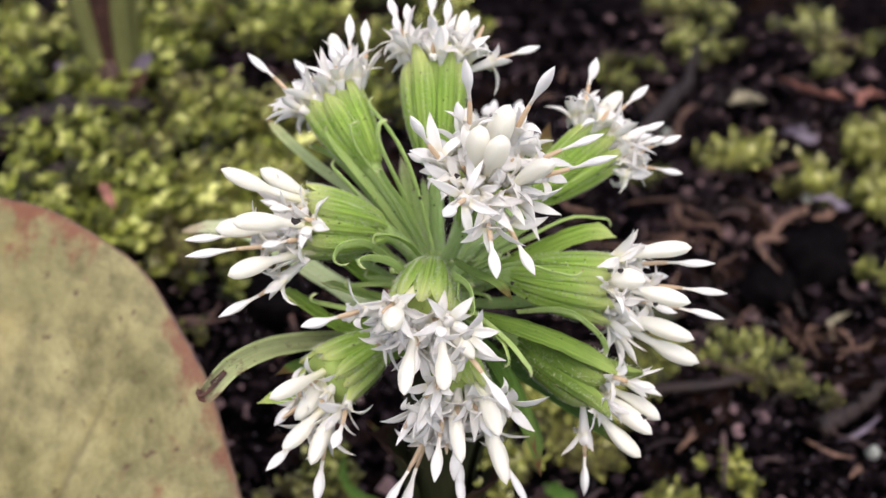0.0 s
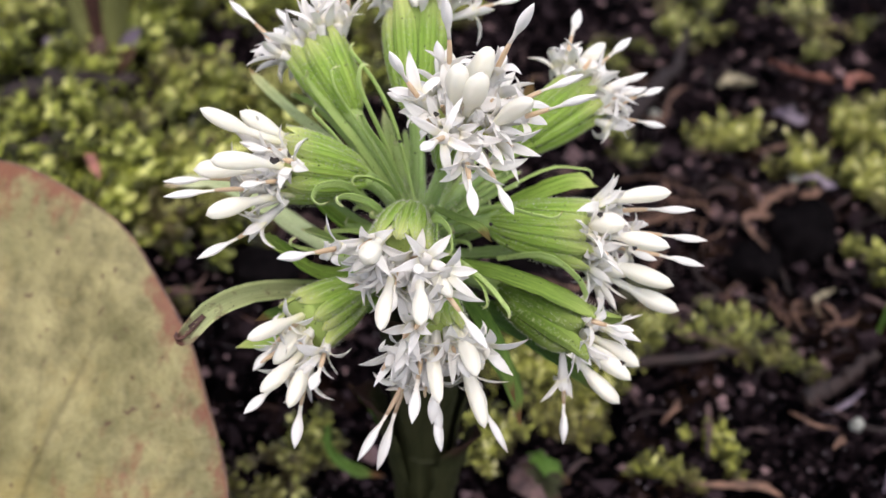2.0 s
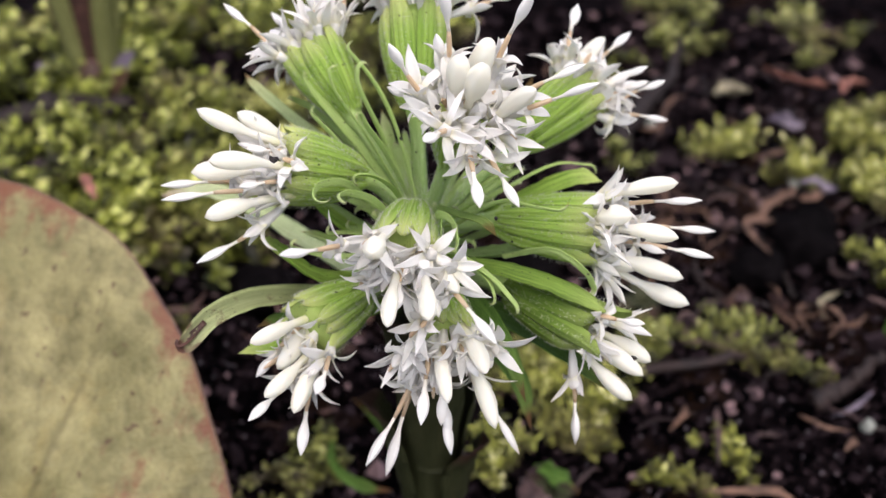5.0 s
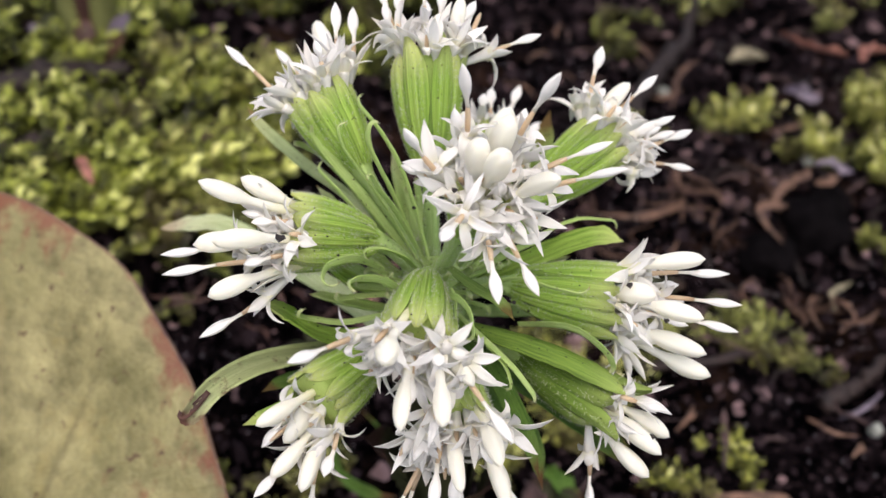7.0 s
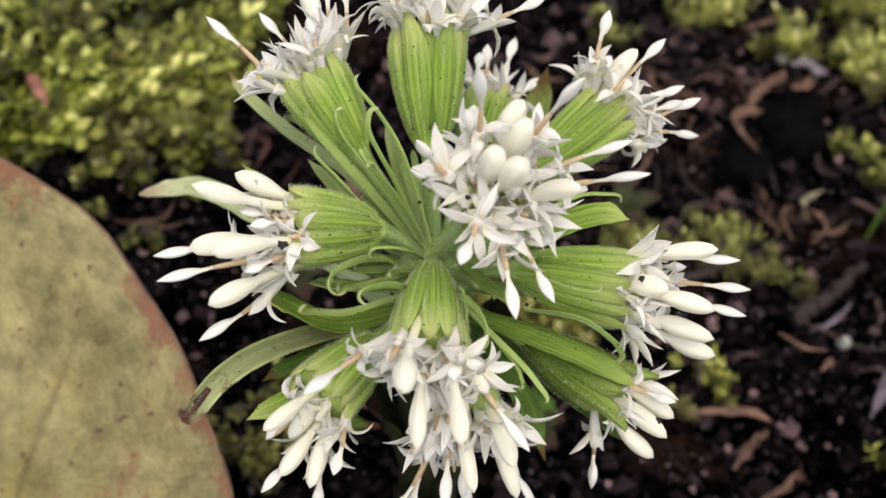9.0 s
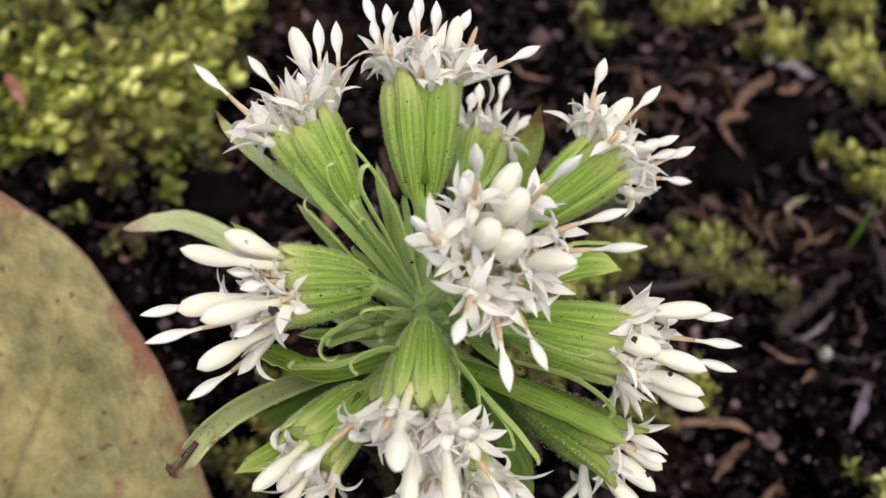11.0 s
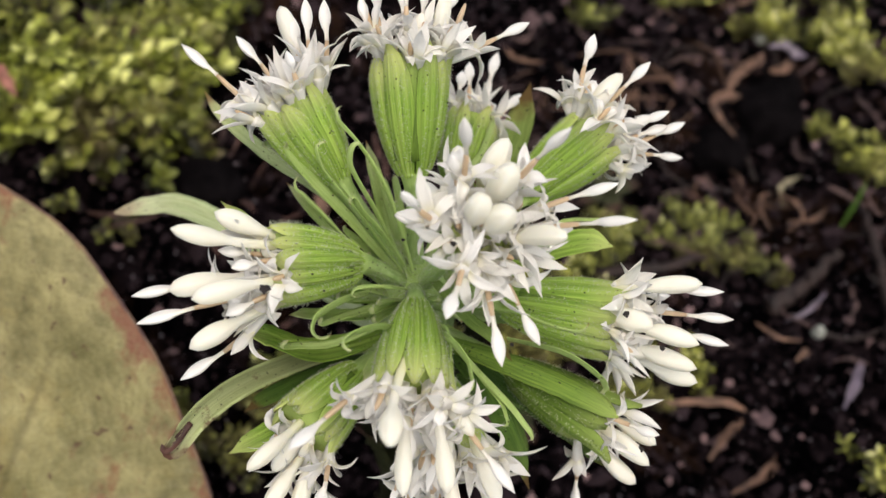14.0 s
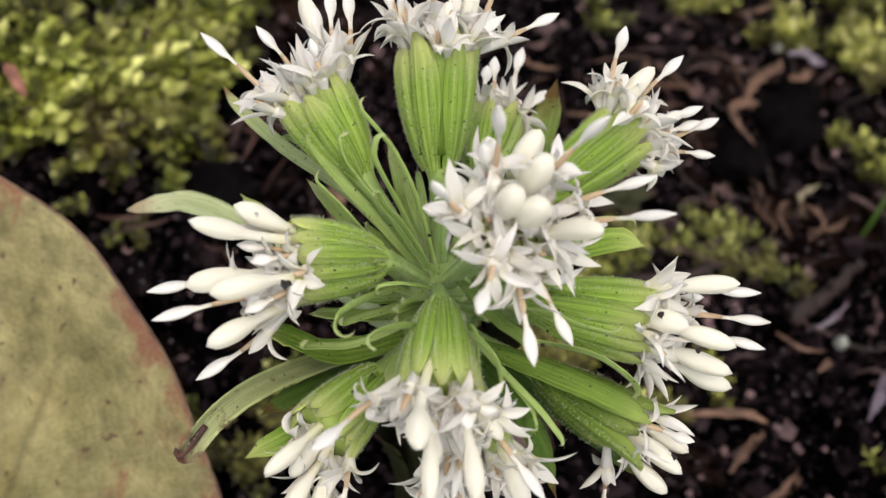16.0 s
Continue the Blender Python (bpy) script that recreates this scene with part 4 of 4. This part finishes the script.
# ---- moss ----
def moss_patch(name, spots, shoots, leaf, height, material, label, seed, pointed=False):
    """Leafy moss shoots in small clumps, scattered about spots of (x, y, radius)."""
    r, g = np.random.default_rng(seed), Geo()
    area = np.array([s[2] ** 2 for s in spots])
    clumps = max(1, shoots // 7)
    which = r.choice(len(spots), clumps, p=area / area.sum())
    place = np.array([spots[i] for i in which], float)
    a, q = r.uniform(0, 6.28, clumps), np.sqrt(r.uniform(size=clumps)) * r.uniform(0.75, 1.2, clumps)
    at = place[:, :2] + (place[:, 2] * q)[:, None] * np.stack([np.cos(a), np.sin(a)], 1)
    tall = height * r.uniform(0.4, 1.35, clumps) * (1.12 - 0.45 * q)
    grown = np.array([noise.noise(Vector((x * 0.6, y * 0.6, seed))) for x, y in at]) > (0.04 if max(area) > 4 else -0.4)
    at, tall = at[grown], tall[grown]
    clumps = len(at)
    at = np.repeat(at, 7, 0) + r.normal(size=(clumps * 7, 2)) * leaf * 0.75
    h = np.repeat(tall, 7) * r.uniform(0.65, 1.15, clumps * 7)
    foot = np.array([(x, y, ground_height(x, y) - 0.05) for x, y in at])
    axis = np.stack([r.normal(size=len(h)) * 0.4, r.normal(size=len(h)) * 0.4 - 0.12, np.ones(len(h))], 1)
    axis /= np.linalg.norm(axis, axis=1, keepdims=True)
    top = foot + axis * h[:, None]
    u = np.cross(axis, (0.0, 0.9, 0.13))
    u /= np.linalg.norm(u, axis=1, keepdims=True)
    v = np.cross(axis, u)
    ring = [math.cos(k) * u + math.sin(k) * v for k in (0, 2.09, 4.19)]
    stem = np.stack([foot + 0.02 * d for d in ring] + [top + 0.01 * d for d in ring], 1).reshape(-1, 3)
    g.add(stem, [(6 * i + k, 6 * i + (k + 1) % 3, 6 * i + 3 + (k + 1) % 3, 6 * i + 3 + k) for i in range(len(h)) for k in range(3)], np.zeros((len(stem), 2)))
    count = 16 if pointed else 13
    i = np.arange(count)
    s = (0.25 + 0.75 * (i + 0.5) / count)[None, :, None]
    turn = i * 2.4 + r.normal(size=(len(h), count)) * 0.3
    out = np.cos(turn)[..., None] * u[:, None] + np.sin(turn)[..., None] * v[:, None]
    ax = axis[:, None]
    b = foot[:, None] + (top - foot)[:, None] * s
    l = leaf * r.uniform(0.65, 1.25, (len(h), count, 1)) * (0.75 + 0.4 * s)
    d = out * r.uniform(0.75, 1.1, l.shape) + ax * (0.1 + 0.9 * s ** 2)
    d /= np.linalg.norm(d, axis=2, keepdims=True)
    w = np.cross(d, np.broadcast_to(ax, d.shape))
    w = w / np.maximum(np.linalg.norm(w, axis=2, keepdims=True), 1e-6) * l * (0.15 if pointed else 0.25)
    m = b + d * l * 0.5
    droop = -ax * l * r.uniform(0.0, 0.3, l.shape)
    lift = np.cross(w, d) * 0.3
    leaves = np.stack([b, m + w + lift, m, m - w + lift, b + d * l * 0.8 + w * 0.5 + droop * 0.5, b + d * l * 0.8 - w * 0.5 + droop * 0.5, b + d * l + droop], 2).reshape(-1, 3)
    shape = np.array([(0, 2, 1), (0, 3, 2), (1, 2, 4), (2, 3, 5), (2, 5, 6), (4, 2, 6)])
    faces = (shape[None] + 7 * np.arange(len(leaves) // 7)[:, None, None]).reshape(-1, 3).tolist()
    # height up the shoot, which drives the painted darkening of low leaves
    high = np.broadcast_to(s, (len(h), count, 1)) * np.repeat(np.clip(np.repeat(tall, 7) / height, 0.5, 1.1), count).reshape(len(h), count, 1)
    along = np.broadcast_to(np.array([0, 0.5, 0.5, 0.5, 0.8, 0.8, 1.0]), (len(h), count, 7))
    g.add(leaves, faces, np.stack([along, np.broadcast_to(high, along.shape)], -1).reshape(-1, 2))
    tagged(part(name, g, material, smooth=False), label, "moss", kind="stuff")


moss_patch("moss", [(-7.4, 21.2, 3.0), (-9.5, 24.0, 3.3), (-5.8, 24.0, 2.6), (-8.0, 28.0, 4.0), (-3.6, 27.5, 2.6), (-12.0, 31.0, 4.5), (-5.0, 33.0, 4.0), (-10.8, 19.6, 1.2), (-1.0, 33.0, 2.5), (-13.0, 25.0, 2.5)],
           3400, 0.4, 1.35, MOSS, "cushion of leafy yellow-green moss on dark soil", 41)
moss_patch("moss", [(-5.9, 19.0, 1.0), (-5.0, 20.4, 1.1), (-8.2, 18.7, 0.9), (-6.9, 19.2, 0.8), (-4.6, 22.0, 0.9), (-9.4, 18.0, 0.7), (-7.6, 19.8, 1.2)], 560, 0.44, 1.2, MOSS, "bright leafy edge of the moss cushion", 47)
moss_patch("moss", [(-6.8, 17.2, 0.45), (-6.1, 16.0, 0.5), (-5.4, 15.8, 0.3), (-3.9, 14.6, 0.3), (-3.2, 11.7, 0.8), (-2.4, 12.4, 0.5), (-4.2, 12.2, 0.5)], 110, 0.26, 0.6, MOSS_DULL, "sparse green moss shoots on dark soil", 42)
moss_patch("moss", [(6.0, 12.75, 0.4), (6.4, 12.5, 0.22), (5.3, 12.1, 0.4), (4.7, 12.2, 0.35)], 70, 0.19, 0.42, MOSS_YELLOW, "low tufts of bright yellow-green moss", 43, True)
moss_patch("moss", [(2.3, 14.9, 0.8), (3.0, 13.8, 0.6), (3.6, 14.0, 0.6), (1.6, 12.8, 0.5), (4.2, 13.6, 0.4)], 380, 0.24, 0.85, MOSS_YELLOW, "soft yellow-green moss under the plant", 48, True)
moss_patch("moss", [(5.5, 16.2, 0.9), (7.3, 16.3, 0.65), (7.2, 15.6, 0.5), (8.3, 15.4, 0.3), (8.9, 14.8, 0.25), (9.1, 14.3, 0.2), (4.6, 15.4, 0.5)], 260, 0.22, 0.5, MOSS_DULL, "low dull olive moss with brown litter", 46, True)
moss_patch("moss", [(12.9, 23.1, 0.8), (10.8, 23.5, 0.4), (11.6, 23.7, 0.35), (8.7, 24.9, 0.5), (9.7, 25.3, 0.4), (11.9, 18.5, 0.55), (11.1, 19.6, 0.35), (9.65, 9.75, 0.34), (10.4, 10.1, 0.45), (13.8, 26.0, 0.8), (13.2, 21.6, 0.5)],
           560, 0.26, 0.95, MOSS_YELLOW, "tall yellow-green tufts of moss", 44, True)
moss_patch("moss", [(6.5, 30.8, 1.1), (9.6, 33.0, 1.1), (13.5, 30.5, 1.0), (14.8, 34.0, 1.8), (10.4, 36.5, 1.8), (5.7, 24.3, 0.6), (3.8, 28.0, 0.6), (11.3, 26.9, 0.4), (7.6, 28.6, 0.5), (15.8, 27.6, 0.8)], 420, 0.3, 0.75, MOSS_DULL, "scattered thin olive-green moss", 45)


# ---- litter on the soil ----
def on_ground(x, y, up=0.0):
    return vec(x, y, ground_height(x, y) + up)


def twig(points, thick, label, seed):
    r = np.random.default_rng(seed)
    p = spline([on_ground(x, y, up) for x, y, up in points], 18)
    p[1:-1] += r.normal(size=(16, 3)) * thick * 0.25
    g = Geo()
    tube(g, p, thick * np.linspace(1.0, 0.55, 18) * r.uniform(0.85, 1.15, 18), 9, 0, 0.12, 3)
    k = 9
    tube(g, [p[k], p[k] + r.normal(size=3) * 0.25 + vec(0, 0, 0.25)], [thick * 0.4, thick * 0.15], 6)
    tagged(part("twig", g, BARK), label, "twig", "twigs on the soil")


twig([(4.6, 15.0, 0.25), (6.2, 14.9, 0.3), (7.6, 15.6, 0.25), (8.6, 16.2, 0.2)], 0.13, "thin dark red-brown twig on the soil", 1)
twig([(5.8, 24.5, 0.3), (7.2, 27.5, 0.6), (8.6, 30.0, 0.5), (9.6, 33.0, 0.4)], 0.3, "curved grey-brown twig on the soil", 2)
twig([(-14.0, 23.0, 0.4), (-11.0, 23.8, 0.8), (-8.8, 24.6, 0.6)], 0.45, "thick dark stick half under the moss", 3)
twig([(-13.0, 19.8, 0.4), (-11.0, 20.8, 0.6), (-9.3, 21.2, 0.4)], 0.35, "dark stick beside the moss", 4)
twig([(8.3, 13.9, 0.2), (9.3, 14.5, 0.35), (10.4, 15.3, 0.3)], 0.2, "short purplish-brown twig on the soil", 5)
twig([(10.3, 11.5, 0.2), (10.9, 14.0, 0.3), (11.2, 16.4, 0.25)], 0.16, "thin brown twig lying on the soil", 6)


def dead_leaf(x, y, length, width, turn, label, seed, material=LITTER, up=0.2, curl=0.5):
    r = np.random.default_rng(seed)
    d = vec(math.cos(turn), math.sin(turn), 0)
    c = on_ground(x, y, up)
    bend = vec(-d[1], d[0], 0) * length * r.normal() * 0.22
    p = spline([c - d * length / 2 + vec(0, 0, r.uniform(-0.1, 0.2)), c - d * length * 0.1 + bend + vec(0, 0, r.uniform(0.05, 0.2)), c + d * length * 0.25 + bend * 0.7 + vec(0, 0, r.uniform(0.0, 0.2)), c + d * length / 2 + vec(0, 0, r.uniform(-0.1, 0.25))], 12)
    s = np.linspace(0, 1, 12)
    g = Geo()
    blade(g, p, 0.75 * width * np.sin(np.pi * (0.04 + 0.92 * s)) ** 0.8 * r.uniform(0.6, 1.25, 12), (r.normal() * 0.4, r.normal() * 0.4, 1), curl * r.uniform(0.4, 2.0), 0.02, 7, 0, 0.22, 0.06, seed)
    tagged(part("dead_leaf", g, material), label, "dead leaf", "fallen leaves")


dead_leaf(6.4, 11.75, 1.9, 0.13, -0.1, "curled brown dead leaf on the soil", 1, TAN, 0.3)
dead_leaf(6.8, 11.1, 1.5, 0.14, 0.75, "folded brown end of a dead leaf", 2, TAN, 0.25)
dead_leaf(7.3, 10.4, 2.0, 0.14, 0.62, "narrow brown strip of dead leaf", 19, TAN, 0.2)
dead_leaf(9.45, 11.85, 1.5, 0.17, 0.95, "curled mauve-grey dead leaf", 7, MAUVE, 0.35)
dead_leaf(9.2, 13.95, 1.4, 0.08, 0.55, "straight mauve-brown strip of dead stalk", 20, MAUVE, 0.2)
dead_leaf(8.9, 19.2, 1.6, 0.2, 1.2, "upright brown leaf scrap against a clod", 3, TAN, 0.7)
dead_leaf(9.2, 20.2, 1.4, 0.16, 1.0, "ragged brown leaf scrap beside a clod", 37, TAN, 0.8)
dead_leaf(9.7, 21.3, 1.3, 0.18, 0.6, "tan fragment of dead leaf on a clod", 4, TAN, 0.9)
dead_leaf(10.9, 21.6, 1.0, 0.2, -0.5, "mauve-brown leaf scrap on a clod", 21, MAUVE, 1.0)
dead_leaf(10.3, 20.7, 0.6, 0.2, 0.3, "small tan leaf scrap on a dark clod", 22, TAN, 1.1)
dead_leaf(5.4, 20.1, 2.6, 0.16, 0.3, "reddish-brown dead stalk on dark soil", 5, BROWN, 0.4)
dead_leaf(6.2, 20.9, 2.4, 0.14, -0.5, "reddish-brown dead stalk across the litter", 6, BROWN, 0.5)
dead_leaf(7.2, 21.5, 1.6, 0.2, -0.9, "brown dead leaf among litter", 8, TAN, 0.5)
dead_leaf(10.3, 28.2, 1.3, 0.5, 0.2, "pale beige dead leaf among moss", 23, BEIGE, 0.5)
dead_leaf(12.6, 28.8, 2.4, 0.28, -0.8, "reddish-brown dead leaf strip", 9, ROSY, 0.6)
dead_leaf(14.6, 28.4, 1.2, 0.3, 0.5, "small rosy leaf scrap", 24, ROSY, 0.6)
dead_leaf(11.4, 25.9, 1.1, 0.25, -0.6, "mauve-grey scrap of leaf between mosses", 10, MAUVE, 0.6)
dead_leaf(8.0, 26.8, 3.2, 0.14, 1.1, "thin brown dead stalk bent over the soil", 25, BROWN, 0.8)
dead_leaf(-8.0, 18.4, 1.1, 0.17, -1.0, "small russet bud scale on moss", 11, ROSY, 1.5)
dead_leaf(-5.6, 21.0, 1.0, 0.2, 0.9, "small russet bud scale among moss", 12, RUSSET, 0.9)
dead_leaf(-3.2, 19.0, 1.5, 0.3, 0.5, "brown dead leaf on dark soil", 13)
dead_leaf(-1.2, 17.5, 1.6, 0.35, 1.2, "brown dead leaf behind the plant", 14, TAN)
dead_leaf(1.8, 23.5, 3.0, 0.3, 0.2, "broad brown dead leaf behind the plant", 15)
dead_leaf(9.1, 16.6, 1.2, 0.07, 1.4, "tan dead stalk standing in litter", 17, TAN, 0.5)
dead_leaf(9.35, 16.4, 1.0, 0.07, 1.5, "tan scrap of dead stalk", 26, TAN, 0.5)
dead_leaf(9.8, 16.2, 1.1, 0.09, 0.3, "arched brown dead stalk", 18, BROWN, 0.4)
dead_leaf(10.0, 17.4, 1.0, 0.1, 0.9, "pale olive leaf scrap on the soil", 27, BEIGE, 0.3)
dead_leaf(11.3, 13.6, 2.6, 0.12, 1.5, "long thin brown stalk on the soil", 28, BROWN, 0.3)

r = np.random.default_rng(77)
for k in range(125):
    x, y = r.uniform(2.5, 14.0), r.uniform(10.2, 33.0)
    if k % 5 == 0:
        x, y = r.uniform(-6.0, 2.0), r.uniform(13.5, 20.0)
    dead_leaf(x, y, r.uniform(0.4, 1.6), r.uniform(0.03, 0.11), r.uniform(0, 3.14), "small scrap of brown dead leaf on dark soil", 100 + k, (RUSSET, LITTER, LITTER, TAN, LITTER)[k % 5], 0.15)


r = np.random.default_rng(79)
for k in range(48):
    x, y, spread = ((8.6, 17.2, 0.8), (7.4, 19.6, 0.9), (5.6, 20.6, 1.0), (9.6, 21.6, 0.9), (4.4, 17.4, 0.8))[k % 5]
    dead_leaf(x + r.normal() * spread, y + r.normal() * spread, r.uniform(0.5, 1.4), r.uniform(0.02, 0.06), r.uniform(0, 3.14), "thin scrap of brown dead stalk on the soil", 500 + k, (BROWN, BROWN, RUSSET)[k % 3], r.uniform(0.2, 0.5))

r = np.random.default_rng(78)
for k in range(46):
    x, y, a = r.uniform(3.0, 14.0), r.uniform(10.5, 30.0), r.uniform(0, 6.28)
    l = r.uniform(0.5, 1.6)
    twig([(x, y, 0.12), (x + l * 0.5 * math.cos(a), y + l * 0.5 * math.sin(a), 0.22), (x + l * math.cos(a + 0.3), y + l * math.sin(a + 0.3), 0.14)], r.uniform(0.02, 0.06), "tiny brown twig on dark soil", 300 + k)

dead_leaf(2.5, 12.0, 1.2, 0.24, -0.9, "grey-green fading leaf under the plant", 31, SHADY, 0.3)
dead_leaf(2.2, 11.5, 1.2, 0.3, -1.0, "dark shrivelled leaf under the plant", 35, LITTER, 0.3)
dead_leaf(-1.4, 12.0, 1.9, 0.17, -0.85, "pale green leaf blade lying on the soil", 36, SHADY, 0.6)


def lump(x, y, size, squash, material, name, label, category, seed, up=0.0):
    r = np.random.default_rng(seed)
    bm = bmesh.new()
    bmesh.ops.create_icosphere(bm, subdivisions=3, radius=1.0)
    c = on_ground(x, y, size * squash * 0.4 + up)
    g, v = Geo(), []
    for q in bm.verts:
        k = 1 + 0.28 * noise.noise(q.co * 1.3 + Vector((seed, 0, 0))) + 0.1 * noise.noise(q.co * 4.0 + Vector((0, seed, 0)))
        v.append(c + vec(q.co.x * size * k * r.uniform(0.985, 1.015), q.co.y * size * k, q.co.z * size * squash * k))
    g.add(v, [tuple(w.index for w in f.verts) for f in bm.faces], [(0, 0)] * len(v))
    bm.free()
    tagged(part(name, g, material), label, category)


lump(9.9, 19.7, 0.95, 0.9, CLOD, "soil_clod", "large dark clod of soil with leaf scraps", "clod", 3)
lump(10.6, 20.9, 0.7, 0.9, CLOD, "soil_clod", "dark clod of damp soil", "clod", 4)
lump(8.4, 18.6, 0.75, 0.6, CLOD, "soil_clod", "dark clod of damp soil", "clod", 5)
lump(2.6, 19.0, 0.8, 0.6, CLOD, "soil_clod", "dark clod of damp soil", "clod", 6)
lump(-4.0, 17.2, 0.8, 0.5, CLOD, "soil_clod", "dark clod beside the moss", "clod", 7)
lump(9.3, 13.3, 0.13, 1.3, PEBBLE, "pebble", "small pale glossy pebble", "pebble", 8, 0.05)
lump(7.4, 27.2, 0.2, 0.6, PEBBLE, "pebble", "pale grey pebble among litter", "pebble", 9, 0.1)
lump(10.9, 23.2, 0.2, 0.7, PEBBLE, "pebble", "small grey pebble on dark soil", "pebble", 10, 0.1)


def grass_blade(x, y, height, lean, seed):
    g = Geo()
    a = on_ground(x, y)
    p = bez(a, a + vec(0, 0, height * 0.4), a + vec(lean * 0.4, 0, height * 0.8), a + vec(lean, 0.2, height), 9)
    blade(g, p, 0.07 * np.array([0.7, 0.9, 1, 1, 0.95, 0.8, 0.6, 0.35, 0.05]), (0, -1, 0), 0.3, 0.01, 3)
    tagged(part("grass_blade", g, SHADY), "short green grass blade in soil", "grass", "grass blades")


grass_blade(10.8, 16.2, 1.6, 0.1, 1)
grass_blade(-0.6, 12.0, 2.2, -0.9, 2)


# ---- second shoot behind, and a seedling ----
def shoot():
    base = on_ground(-10.3, 26.2)
    base[2] = max(base[2], 1.1)
    thing = new("young_shoot")
    thing.location = base * CM
    tagged(thing, "young shoot with pale green stalks and a reddish sheath", "plant")
    for dx, dy, h, w, m in [(-0.62, -0.1, 7.5, 0.3, OLIVE), (0.95, -0.15, 7.0, 0.3, OLIVE), (-0.95, 0.3, 6.5, 0.2, BROWN), (1.25, 0.35, 6.0, 0.22, OLIVE), (0.12, 0.05, 6.5, 0.42, RUSSET)]:
        foot = base + vec(dx * 0.35, dy * 0.4, -0.2)
        p = bez(foot, foot + vec(dx * 0.15, 0, h * 0.3), base + vec(dx * 0.8, dy, h * 0.55), base + vec(dx * 1.5, dy, h), 12)
        g = Geo()
        blade(g, p, w * np.array([1.15, 1.15, 1.1, 1.05, 1.0, 1.0, 1.0, 1.0, 1.0, 0.95, 0.9, 0.85]), (-dx * 0.2, -1, 0.2), -0.5, 0.06, 9)
        part("sheath" if m is RUSSET else "leaf_stalk", g, m, thing)
    g = Geo()
    tube(g, [base + vec(0, 0, -0.2), base + vec(0, 0, 0.3), base + vec(0.02, 0.1, 0.8), base + vec(0.05, 0.2, 1.3)], [0.55, 0.55, 0.48, 0.3], 14, 0, 0.06, 7)
    part("stem_base", g, RUSSET, thing)
    for dx, dy, h, m in [(-1.1, -0.4, 0.8, RUSSET), (1.3, -0.35, 1.1, BROWN), (1.5, -0.1, 1.6, MAUVE), (-1.5, -0.2, 1.3, MAUVE)]:
        g = Geo()
        p = bez(base + vec(dx * 0.2, -0.3, 0.0), base + vec(dx * 0.5, dy, h * 0.5), base + vec(dx * 0.8, dy, h * 0.9), base + vec(dx, dy * 1.3, h), 10)
        blade(g, p, 0.28 * np.sin(np.linspace(0.6, 2.9, 10)), (-dx * 0.4, -1, 0.4), 0.3, 0.03, 5)
        part("dry_scale", g, m, thing)


shoot()


def seedling(x, y, label, size, seed):
    r = np.random.default_rng(seed)
    base = on_ground(x, y)
    thing = new("seedling")
    thing.location = base * CM
    tagged(thing, label, "seedling", "seedlings")
    for i in range(4):
        a = i * 1.57 + r.uniform(0, 0.6)
        d = vec(math.cos(a), math.sin(a), 0)
        g = Geo()
        p = bez(base, base + vec(0, 0, 0.5) * size, base + d * 0.6 * size + vec(0, 0, 0.9) * size, base + d * 1.2 * size + vec(0, 0, 0.6) * size, 10)
        blade(g, p, 0.35 * size * np.array([0.15, 0.2, 0.35, 0.65, 0.9, 1, 0.98, 0.8, 0.5, 0.08]), (0, 0, 1), 0.2, 0.02, 5)
        part("leaf", g, SCALE, thing)


seedling(2.3, 11.5, "small dark green seedling on the soil", 0.55, 1)
seedling(5.2, 17.2, "small grey-green seedling beside moss", 0.7, 2)
seedling(-2.6, 15.2, "small blue-green seedling on dark soil", 0.8, 3)
